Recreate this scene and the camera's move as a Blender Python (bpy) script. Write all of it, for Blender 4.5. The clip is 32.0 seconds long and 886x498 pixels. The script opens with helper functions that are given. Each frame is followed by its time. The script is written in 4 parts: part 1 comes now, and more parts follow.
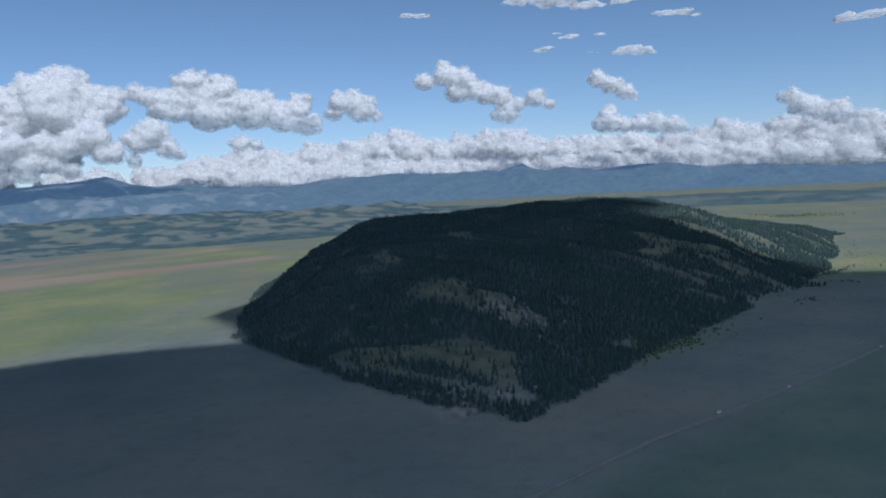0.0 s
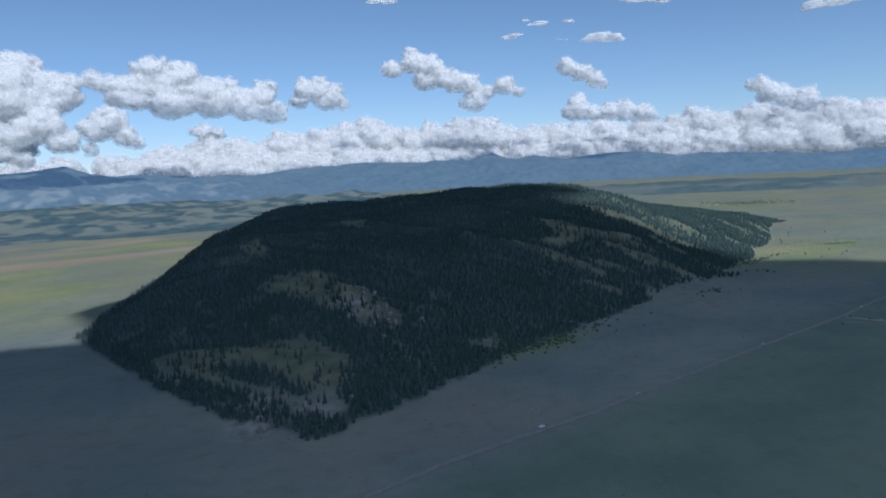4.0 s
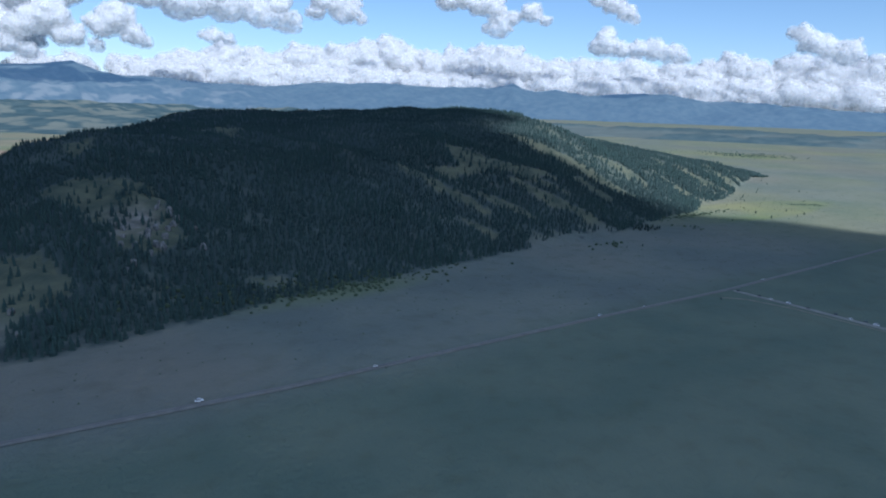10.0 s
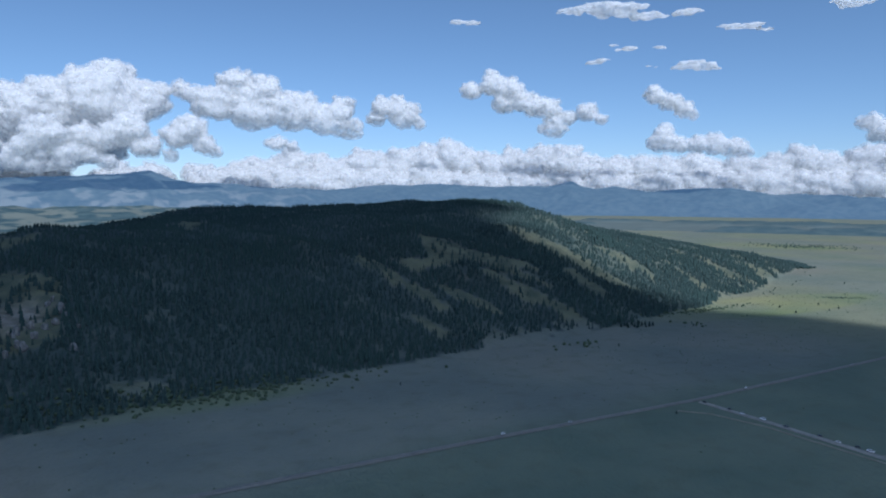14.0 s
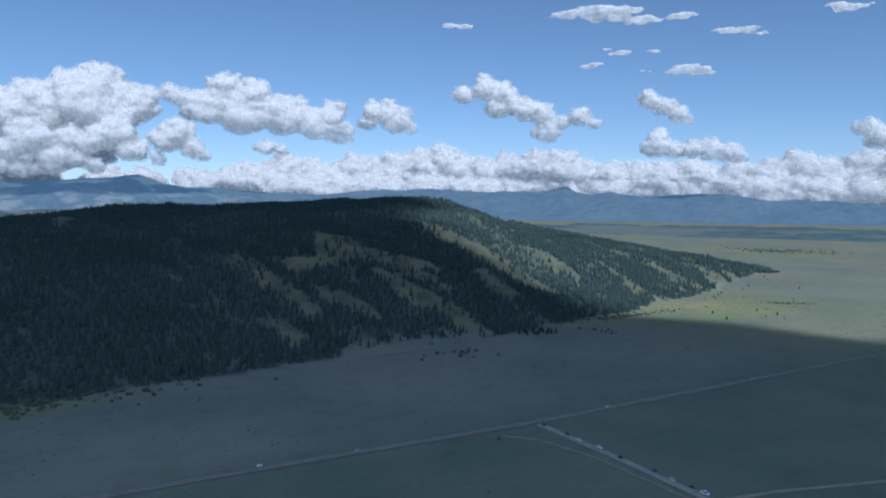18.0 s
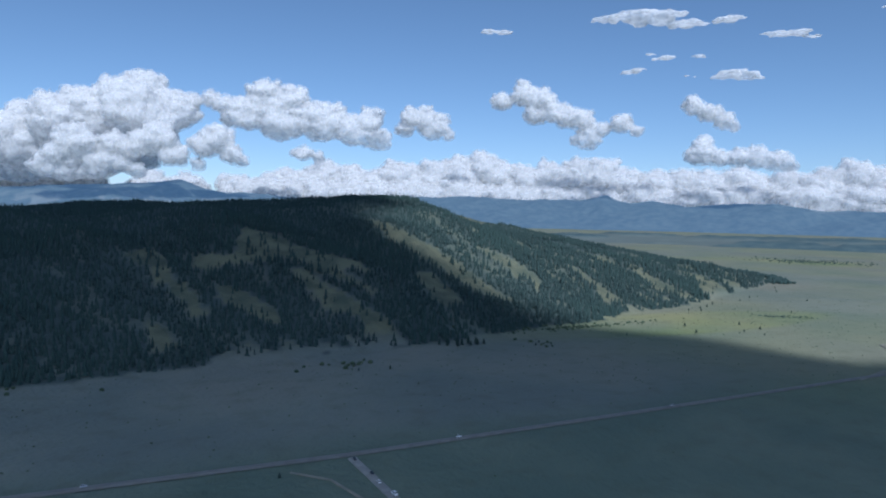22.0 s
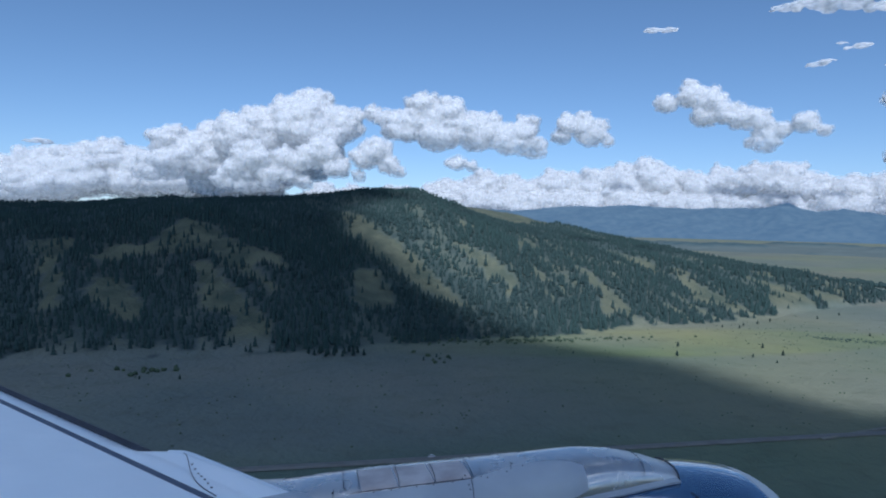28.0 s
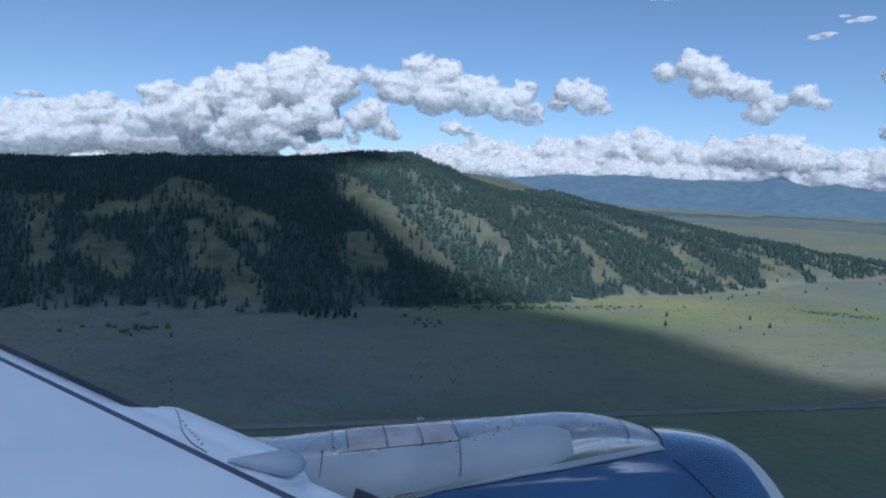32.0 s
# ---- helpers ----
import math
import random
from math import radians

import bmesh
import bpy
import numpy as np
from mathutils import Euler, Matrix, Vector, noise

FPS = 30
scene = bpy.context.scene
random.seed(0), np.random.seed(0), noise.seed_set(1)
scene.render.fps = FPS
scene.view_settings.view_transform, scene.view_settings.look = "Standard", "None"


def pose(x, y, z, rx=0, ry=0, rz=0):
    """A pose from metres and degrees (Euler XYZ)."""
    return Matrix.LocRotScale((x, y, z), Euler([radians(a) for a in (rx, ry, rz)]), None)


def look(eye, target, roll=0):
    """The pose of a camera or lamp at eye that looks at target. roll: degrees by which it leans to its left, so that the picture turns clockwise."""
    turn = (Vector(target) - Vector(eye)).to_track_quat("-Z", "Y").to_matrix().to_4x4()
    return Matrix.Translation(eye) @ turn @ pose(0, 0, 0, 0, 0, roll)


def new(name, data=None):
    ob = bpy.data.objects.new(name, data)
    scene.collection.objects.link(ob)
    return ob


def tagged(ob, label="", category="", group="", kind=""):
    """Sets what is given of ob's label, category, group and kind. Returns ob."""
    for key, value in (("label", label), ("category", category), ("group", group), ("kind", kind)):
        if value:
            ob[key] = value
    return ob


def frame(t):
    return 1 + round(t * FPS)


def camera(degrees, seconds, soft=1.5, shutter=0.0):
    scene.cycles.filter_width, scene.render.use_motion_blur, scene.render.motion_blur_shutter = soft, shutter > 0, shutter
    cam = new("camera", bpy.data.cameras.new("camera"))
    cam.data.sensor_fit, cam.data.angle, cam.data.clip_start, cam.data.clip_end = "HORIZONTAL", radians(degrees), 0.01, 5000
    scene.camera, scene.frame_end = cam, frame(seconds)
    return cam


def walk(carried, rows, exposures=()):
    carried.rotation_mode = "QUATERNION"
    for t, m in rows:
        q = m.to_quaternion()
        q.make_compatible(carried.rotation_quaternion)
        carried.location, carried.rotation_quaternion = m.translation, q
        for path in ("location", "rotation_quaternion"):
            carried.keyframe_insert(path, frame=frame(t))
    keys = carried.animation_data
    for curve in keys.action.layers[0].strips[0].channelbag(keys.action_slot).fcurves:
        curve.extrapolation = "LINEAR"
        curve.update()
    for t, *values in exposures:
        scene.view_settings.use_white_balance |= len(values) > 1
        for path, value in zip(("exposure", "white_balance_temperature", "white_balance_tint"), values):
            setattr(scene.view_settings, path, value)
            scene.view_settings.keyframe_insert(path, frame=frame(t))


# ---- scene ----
# ---------------- camera ----------------
cam = camera(65.3, 32.0, soft=2.0)
# seconds, place, yaw from +y to the left, pitch, roll
ROWS = [
    (0.00, 7.71, -6.53, 105.41, -38.56, -5.71, -3.05),
    (0.50, 18.52, -8.44, 104.23, -38.83, -5.31, -1.15),
    (1.00, 29.14, -10.29, 103.07, -39.77, -5.25, -0.71),
    (1.50, 39.87, -12.07, 101.90, -40.15, -5.14, -2.16),
    (2.00, 50.66, -13.76, 100.74, -40.15, -4.47, -2.78),
    (2.50, 61.44, -15.38, 99.58, -40.08, -4.70, -3.17),
    (3.00, 72.11, -16.94, 98.42, -40.33, -5.58, -3.07),
    (3.50, 82.86, -18.42, 97.27, -40.12, -6.44, -3.04),
    (5.50, 125.39, -23.68, 92.72, -40.05, -6.85, -3.57),
    (6.00, 135.90, -24.84, 91.59, -40.35, -7.00, -4.29),
    (6.50, 146.46, -25.91, 90.47, -40.09, -7.25, -4.05),
    (7.00, 156.96, -26.92, 89.36, -40.08, -7.57, -2.92),
    (7.50, 167.41, -27.87, 88.25, -40.14, -7.93, -1.81),
    (8.00, 178.02, -28.72, 87.15, -38.97, -8.89, -1.48),
    (8.50, 188.65, -29.49, 86.05, -37.37, -9.97, -0.54),
    (9.00, 199.05, -30.23, 84.97, -37.03, -10.67, 0.53),
    (9.50, 209.32, -30.93, 83.89, -37.46, -11.65, 1.03),
    (10.00, 219.57, -31.56, 82.81, -37.80, -12.30, 1.66),
    (10.50, 229.88, -32.11, 81.75, -37.43, -12.11, 1.47),
    (11.00, 240.22, -32.57, 80.69, -36.48, -10.94, 0.65),
    (11.50, 250.53, -32.97, 79.64, -35.52, -8.84, 0.59),
    (12.00, 260.76, -33.31, 78.61, -34.77, -7.13, 0.65),
    (12.50, 270.97, -33.58, 77.58, -33.77, -5.80, 0.03),
    (13.00, 281.13, -33.79, 76.55, -32.83, -4.61, -0.05),
    (13.50, 291.26, -33.92, 75.54, -31.95, -4.14, -0.05),
    (15.50, 331.08, -34.01, 71.60, -32.08, -4.72, 1.29),
    (16.00, 340.94, -33.89, 70.64, -32.23, -4.54, 1.39),
    (16.50, 350.78, -33.69, 69.69, -32.16, -4.28, 1.18),
    (17.00, 360.59, -33.43, 68.75, -32.15, -4.19, 1.12),
    (17.50, 370.37, -33.11, 67.83, -31.93, -3.92, 0.97),
    (18.00, 380.12, -32.72, 66.92, -31.38, -3.64, 0.51),
    (18.50, 389.84, -32.27, 66.01, -30.77, -2.90, 0.92),
    (19.00, 399.54, -31.74, 65.13, -30.03, -1.96, 1.31),
    (19.50, 409.16, -31.18, 64.25, -29.57, -1.51, 1.10),
    (20.00, 418.74, -30.57, 63.39, -29.41, -1.32, 0.62),
    (20.50, 428.30, -29.89, 62.54, -29.07, -1.33, 0.74),
    (21.00, 437.81, -29.14, 61.70, -28.46, -1.78, 1.07),
    (21.50, 447.28, -28.34, 60.88, -28.08, -2.44, 0.81),
    (22.00, 456.72, -27.48, 60.07, -27.38, -2.96, 1.10),
    (22.50, 466.11, -26.57, 59.28, -26.35, -3.64, 1.27),
    (23.00, 475.48, -25.59, 58.50, -24.54, -4.76, 0.20),
    (23.50, 484.79, -24.57, 57.74, -22.68, -5.25, -0.43),
    (24.00, 494.04, -23.49, 56.99, -21.11, -4.56, 0.58),
    (24.50, 503.33, -22.40, 56.26, -19.27, -4.06, 0.30),
    (25.00, 512.72, -21.31, 55.54, -17.47, -3.89, -0.03),
    (25.50, 522.07, -20.15, 54.84, -16.82, -3.46, 0.36),
    (25.70, 527.66, -19.37, 54.44, -16.59, -3.48, 0.44),
    (25.90, 535.17, -18.32, 53.91, -16.28, -3.51, 0.53),
    (26.20, 546.84, -16.68, 53.08, -15.70, -3.58, 0.72),
    (26.50, 558.52, -15.04, 52.25, -15.05, -3.65, 0.92),
    (26.80, 570.06, -13.22, 51.47, -14.40, -3.72, 1.13),
    (27.00, 577.73, -11.96, 50.97, -14.00, -3.76, 1.26),
    (27.20, 584.97, -10.72, 50.50, -13.65, -3.80, 1.36),
    (27.35, 588.81, -10.05, 50.26, -13.44, -3.82, 1.43),
    (27.50, 591.09, -9.64, 50.12, -13.28, -3.83, 1.48),
    (27.70, 591.82, -9.51, 50.07, -13.05, -3.20, 1.32),
    (28.00, 591.82, -9.51, 50.07, -12.72, -2.24, 1.09),
    (28.50, 591.82, -9.51, 50.07, -12.43, -0.93, -0.09),
    (29.00, 591.82, -9.51, 50.07, -11.84, -0.97, -1.13),
    (29.50, 591.82, -9.51, 50.07, -11.13, -2.30, -2.27),
    (30.00, 591.82, -9.51, 50.07, -13.44, -3.66, -1.24),
    (30.50, 591.82, -9.51, 50.07, -17.08, -4.34, 2.16),
    (31.00, 591.82, -9.51, 50.07, -17.35, -3.60, 2.58),
    (31.50, 591.82, -9.51, 50.07, -15.24, -4.46, 2.56),
    (32.00, 591.82, -9.51, 50.07, -13.39, -5.11, 2.59),
]


def aim(x, y, z, yaw, pitch, roll):
    a, p = radians(yaw), radians(pitch)
    way = (-math.sin(a) * math.cos(p), math.cos(a) * math.cos(p), math.sin(p))
    return look((x, y, z), (x + 100 * way[0], y + 100 * way[1], z + 100 * way[2]), roll)


walk(cam, [(r[0], aim(*r[1:])) for r in ROWS], [(0, -0.2, 5250, 13), (3, -0.1, 5250, 13), (6, 0.02, 5100, 13), (10, 0.22, 5050, 13), (11.5, 0.12, 5050, 13), (13, -0.02, 5050, 13), (17, -0.04, 5050, 13), (21, -0.03, 5050, 13), (24, -0.03, 5100, 13), (28, -0.05, 5000, 13), (32, 0.0, 5100, 13)])

# ---------------- world, sun ----------------
SUN_AZ, SUN_EL = radians(258), radians(48)
sun_way = Vector((math.cos(SUN_AZ) * math.cos(SUN_EL), math.sin(SUN_AZ) * math.cos(SUN_EL), math.sin(SUN_EL)))
world = bpy.data.worlds.new("world")
scene.world = world
world.use_nodes = True
wn = world.node_tree.nodes
sky = wn.new("ShaderNodeTexSky")
sky.sky_type, sky.sun_disc = "NISHITA", False
sky.sun_elevation, sky.sun_rotation = SUN_EL, math.atan2(sun_way.x, sun_way.y)
sky.altitude, sky.air_density, sky.dust_density, sky.ozone_density = 2000, 1.0, 0.6, 2.0
wn["Background"].inputs["Strength"].default_value = 0.10
soften = wn.new("ShaderNodeHueSaturation")
soften.inputs["Hue"].default_value, soften.inputs["Saturation"].default_value, soften.inputs["Value"].default_value = 0.489, 0.90, 0.88
world.node_tree.links.new(sky.outputs["Color"], soften.inputs["Color"])
world.node_tree.links.new(soften.outputs["Color"], wn["Background"].inputs["Color"])
sun_data = bpy.data.lights.new("sun", "SUN")
sun_data.energy, sun_data.angle, sun_data.color = 4.15, radians(0.53), (1.0, 0.93, 0.80)
new("sun", sun_data).matrix_world = look(sun_way * 3000, (0, 0, 0))


# ---------------- small tools ----------------
def lattice(seed, n=256):
    return np.random.RandomState(seed).rand(n, n)


LAT = [lattice(s) for s in range(6)]


def vnoise(x, y, size, seed=0):
    """Smooth noise from 0 to 1 over a plan, at a wavelength of size metres."""
    g = LAT[seed % 6]
    u, v = np.asarray(x) / size + 37.3 * seed, np.asarray(y) / size + 11.7 * seed
    i, j = np.floor(u).astype(int), np.floor(v).astype(int)
    f, h = u - i, v - j
    f, h = f * f * (3 - 2 * f), h * h * (3 - 2 * h)
    n = len(g)
    a, b, c, d = g[i % n, j % n], g[(i + 1) % n, j % n], g[i % n, (j + 1) % n], g[(i + 1) % n, (j + 1) % n]
    return (a * (1 - f) + b * f) * (1 - h) + (c * (1 - f) + d * f) * h


def fbm(x, y, size, seed=0, steps=4):
    out, amp, tot = 0.0, 1.0, 0.0
    for k in range(steps):
        out = out + amp * vnoise(x, y, size / 2**k, seed + k)
        tot, amp = tot + amp, amp * 0.5
    return out / tot


def smooth(e0, e1, v):
    t = np.clip((v - e0) / (e1 - e0), 0, 1)
    return t * t * (3 - 2 * t)


def mesh_from(name, verts, faces, material, shade=True):
    me = bpy.data.meshes.new(name)
    me.from_pydata([tuple(v) for v in verts], [], faces)
    me.materials.append(material)
    me.update()
    if shade:
        me.shade_smooth()
    return me


def grid_mesh(name, X, Y, Z, material):
    """A sheet over a grid of places; X, Y, Z are arrays of one shape."""
    r, c = X.shape
    co = np.stack([X, Y, Z], -1).reshape(-1, 3)
    k = np.arange(r * c).reshape(r, c)
    q = np.stack([k[:-1, :-1], k[1:, :-1], k[1:, 1:], k[:-1, 1:]], -1).reshape(-1, 4)
    me = bpy.data.meshes.new(name)
    me.vertices.add(len(co))
    me.vertices.foreach_set("co", co.ravel())
    me.loops.add(q.size)
    me.loops.foreach_set("vertex_index", q.ravel())
    me.polygons.add(len(q))
    me.polygons.foreach_set("loop_start", np.arange(0, q.size, 4))
    me.materials.append(material)
    me.update(calc_edges=True)
    me.shade_smooth()
    return me


def soup_mesh(name, co, tri, material, smooth_it=False):
    """Many small pieces as one mesh, from arrays of places and of triangles."""
    me = bpy.data.meshes.new(name)
    me.vertices.add(len(co))
    me.vertices.foreach_set("co", co.ravel())
    me.loops.add(tri.size)
    me.loops.foreach_set("vertex_index", tri.ravel())
    me.polygons.add(len(tri))
    me.polygons.foreach_set("loop_start", np.arange(0, tri.size, 3))
    me.materials.append(material)
    me.update(calc_edges=True)
    if smooth_it:
        me.shade_smooth()
    return me


def attribute(me, name, values):
    at = me.attributes.new(name, "FLOAT", "POINT")
    at.data.foreach_set("value", np.asarray(values, dtype=np.float32).ravel())


def part(name, bm, material, parent, label="", sharp=False):
    me = bpy.data.meshes.new(name)
    bm.to_mesh(me)
    bm.free()
    me.materials.append(material)
    if not sharp:
        me.shade_smooth()
        me.set_sharp_from_angle(angle=radians(38))
    ob = new(name, me)
    ob.parent = parent
    return tagged(ob, label) if label else ob


# ---------------- materials ----------------
class Mat:
    """A node material, written step by step."""

    def __init__(self, name, rough=0.9, metal=0.0):
        self.m = bpy.data.materials.new(name)
        self.m.use_nodes = True
        self.n, self.l = self.m.node_tree.nodes, self.m.node_tree.links
        self.b = self.n["Principled BSDF"]
        self.b.inputs["Roughness"].default_value = rough
        self.b.inputs["Metallic"].default_value = metal
        self.geo = self.n.new("ShaderNodeNewGeometry")

    def noise(self, size, detail=4, stretch=(1, 1, 1), own=False, lo=0.3, hi=0.7):
        """Noise of that wavelength in metres, spread from 0 to 1."""
        mp = self.n.new("ShaderNodeVectorMath")
        mp.operation = "MULTIPLY"
        mp.inputs[1].default_value = [s / size for s in stretch]
        if own:
            tc = self.n.new("ShaderNodeTexCoord")
            self.l.new(tc.outputs["Object"], mp.inputs[0])
        else:
            self.l.new(self.geo.outputs["Position"], mp.inputs[0])
        t = self.n.new("ShaderNodeTexNoise")
        t.inputs["Scale"].default_value, t.inputs["Detail"].default_value = 1, detail
        self.l.new(mp.outputs[0], t.inputs["Vector"])
        return self.span(t.outputs["Fac"], lo, hi)

    def span(self, sock, lo, hi):
        r = self.n.new("ShaderNodeMapRange")
        r.interpolation_type = "SMOOTHSTEP"
        self.l.new(sock, r.inputs["Value"])
        r.inputs["From Min"].default_value, r.inputs["From Max"].default_value = lo, hi
        return r.outputs["Result"]

    def attr(self, name):
        a = self.n.new("ShaderNodeAttribute")
        a.attribute_name = name
        return a.outputs["Fac"]

    def island(self):
        return self.geo.outputs["Random Per Island"]

    def mul(self, a, b):
        m = self.n.new("ShaderNodeMath")
        m.operation = "MULTIPLY"
        for k, v in enumerate((a, b)):
            if isinstance(v, (int, float)):
                m.inputs[k].default_value = v
            else:
                self.l.new(v, m.inputs[k])
        return m.outputs[0]

    def mix(self, fac, a, b, how="MIX"):
        m = self.n.new("ShaderNodeMix")
        m.data_type, m.blend_type = "RGBA", how
        if isinstance(fac, (int, float)):
            m.inputs[0].default_value = fac
        else:
            self.l.new(fac, m.inputs[0])
        for k, v in ((6, a), (7, b)):
            if isinstance(v, tuple):
                m.inputs[k].default_value = (*v, 1)
            else:
                self.l.new(v, m.inputs[k])
        return m.outputs[2]

    def color(self, c):
        if isinstance(c, tuple):
            self.b.inputs["Base Color"].default_value = (*c, 1)
        else:
            self.l.new(c, self.b.inputs["Base Color"])
        return self

    def bump(self, height, strength=0.3, distance=0.1):
        bp = self.n.new("ShaderNodeBump")
        bp.inputs["Strength"].default_value, bp.inputs["Distance"].default_value = strength, distance
        self.l.new(height, bp.inputs["Height"])
        self.l.new(bp.outputs["Normal"], self.b.inputs["Normal"])
        return self

    def rough(self, fac, lo, hi):
        r = self.n.new("ShaderNodeMapRange")
        self.l.new(fac, r.inputs["Value"])
        r.inputs["To Min"].default_value, r.inputs["To Max"].default_value = lo, hi
        self.l.new(r.outputs["Result"], self.b.inputs["Roughness"])
        return self


def make_ground():
    g = Mat("valley_grass", 0.95)
    g.b.inputs["Specular IOR Level"].default_value = 0.1
    sage = g.mix(g.noise(60, 5), (0.130, 0.150, 0.136), (0.170, 0.186, 0.158))
    sage = g.mix(g.mul(g.noise(240, 4, lo=0.45, hi=0.65), 0.6), sage, (0.175, 0.162, 0.136))
    green = g.mix(g.noise(90, 4), (0.15, 0.185, 0.085), (0.24, 0.235, 0.11))
    sage = g.mix(g.mul(g.attr("near_green"), 0.8), sage, g.mix(g.noise(35, 5), (0.082, 0.118, 0.092), (0.118, 0.148, 0.112)))
    c = g.mix(g.attr("lush"), sage, green)
    c = g.mix(g.mul(g.noise(9, 5, lo=0.45, hi=0.8), 0.28), c, (0.07, 0.075, 0.045))
    c = g.mix(g.attr("field"), c, g.mix(g.noise(200, 3, (1, 3, 1)), (0.25, 0.19, 0.14), (0.28, 0.225, 0.16)))
    c = g.mix(g.attr("slope"), c, g.mix(g.noise(14, 5), (0.076, 0.092, 0.068), (0.142, 0.146, 0.096)))
    c = g.mix(g.attr("rock"), c, g.mix(g.noise(6, 6), (0.13, 0.12, 0.105), (0.30, 0.28, 0.25)))
    # darker ground wherever the trees stand thick
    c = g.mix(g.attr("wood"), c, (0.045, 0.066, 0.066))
    g.color(c).bump(g.noise(2.5, 5), 0.6, 0.6)
    return g.m


MAT_GROUND = make_ground()


def make_far(name, low, high, bare, haze_glow=None):
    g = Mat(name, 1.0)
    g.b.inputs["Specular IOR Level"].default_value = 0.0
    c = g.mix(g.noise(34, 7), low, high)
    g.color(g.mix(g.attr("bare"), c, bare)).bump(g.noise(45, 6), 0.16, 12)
    if haze_glow:
        g.b.inputs["Emission Color"].default_value = (*haze_glow, 1)
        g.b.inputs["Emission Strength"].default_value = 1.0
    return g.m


# the distant range is the backdrop; its air haze is put in as blue emission
MAT_RANGE = make_far("hazy_mountain_backdrop", (0.045, 0.060, 0.060), (0.072, 0.088, 0.080), (0.26, 0.25, 0.21), (0.062, 0.110, 0.172))
# these two carry blue air haze in their base colours
MAT_FAR_WOODS = make_far("hazy_valley_woods", (0.065, 0.100, 0.112), (0.095, 0.130, 0.132), (0.135, 0.158, 0.146))
MAT_FOOT = make_far("hazy_foothill_woods", (0.050, 0.085, 0.098), (0.085, 0.122, 0.128), (0.155, 0.175, 0.155))


# ---------------- the valley floor and the butte ----------------
def profile(x, *pairs):
    return np.interp(x, pairs[0::2], pairs[1::2])


def butte_height(x, y):
    """Height of the wooded butte over the valley floor."""
    near = profile(x, 186, 300, 193, 225, 204, 192, 218, 187, 237, 192, 256, 201, 284, 208, 368, 227, 448, 234, 560, 247, 624, 256, 672, 272, 704, 270, 752, 294, 840, 316, 888, 342, 944, 368, 1000, 390, 1040, 410)
    crest = profile(x, 190, 470, 300, 450, 720, 455, 800, 425, 920, 402, 1000, 404, 1040, 414)
    top = profile(x, 190, 0, 215, 12, 240, 24, 275, 47, 304, 53, 360, 54, 440, 56, 520, 60, 600, 66, 680, 69, 720, 55, 760, 46, 800, 40, 880, 31, 920, 25, 960, 17, 1000, 9, 1035, 0)
    back = profile(x, 190, 480, 300, 555, 456, 680, 560, 620, 700, 580, 800, 610, 900, 480, 1000, 418, 1040, 419)
    high = profile(x, 205, 0, 253, 6, 296, 25, 343, 46, 400, 54, 420, 58, 456, 61, 560, 66, 640, 71, 696, 72, 740, 66, 790, 58, 840, 45, 880, 30, 960, 13, 1000, 7, 1035, 0)
    far = profile(x, 190, 500, 203, 520, 320, 720, 456, 824, 720, 864, 880, 760, 1000, 450, 1040, 424)
    s = (y - near) / np.maximum(crest - near, 4)
    g = np.interp(s, [0, 0.07, 0.2, 0.42, 0.7, 1.0], [0, 0.05, 0.21, 0.52, 0.82, 1.0])
    up = top * g
    k = smooth(0, 1, (y - crest) / np.maximum(back - crest, 4))
    mid = top + (high - top) * k
    d = np.clip((y - back) / np.maximum(far - back, 4), 0, 1)
    down = high * (1 - smooth(0, 1, d))
    h = np.where(s < 1, up, np.where(y < back, mid, down))
    h = np.where((y < near) | (y > far), 0, h)
    # spurs and gullies that run down the near face
    run = x + 0.55 * (y - 300) + 14 * fbm(x, y, 70, 2)
    rid = np.abs(vnoise(run, 0 * x, 46, 3) - 0.5) * 2
    rid2 = np.abs(vnoise(run, 0 * x + 50, 19, 1) - 0.5) * 2
    face = np.clip(s, 0, 1) * np.clip(1.35 - s, 0, 1) * 2.2
    h = h + np.where(s < 1.35, (-(1 - rid) * 7 - (1 - rid2) * 2.5 + 4.5) * face, 0) * smooth(0, 20, h)
    h = h + (fbm(x, y, 60, 4) - 0.5) * 9 * smooth(2, 25, h) + (fbm(x, y, 18, 1) - 0.5) * 3 * smooth(2, 14, h)
    return np.maximum(h, 0)


def ground_height(x, y):
    flat = (fbm(x, y, 160, 0) - 0.5) * 1.2 * smooth(150, 330, np.abs(y - 130) + 150)
    return butte_height(x, y) + np.maximum(flat, -0.4) * 0.5


def spaced(lo, hi, step, out_lo, out_hi, grow=1.09):
    core = list(np.arange(lo, hi + step, step))
    d, p = step, core[-1]
    while p < out_hi:
        d = min(d * grow, 160)
        p += d
        core.append(p)
    d, p, left = step, lo, []
    while p > out_lo:
        d = min(d * grow, 160)
        p -= d
        left.append(p)
    return np.array(left[::-1] + core)


# ---------------- clearings on the butte ----------------
GLADES = []


def glade(*corners):
    """A grassy opening in the woods, by its corners in plan."""
    GLADES.append([Vector(c) for c in corners])


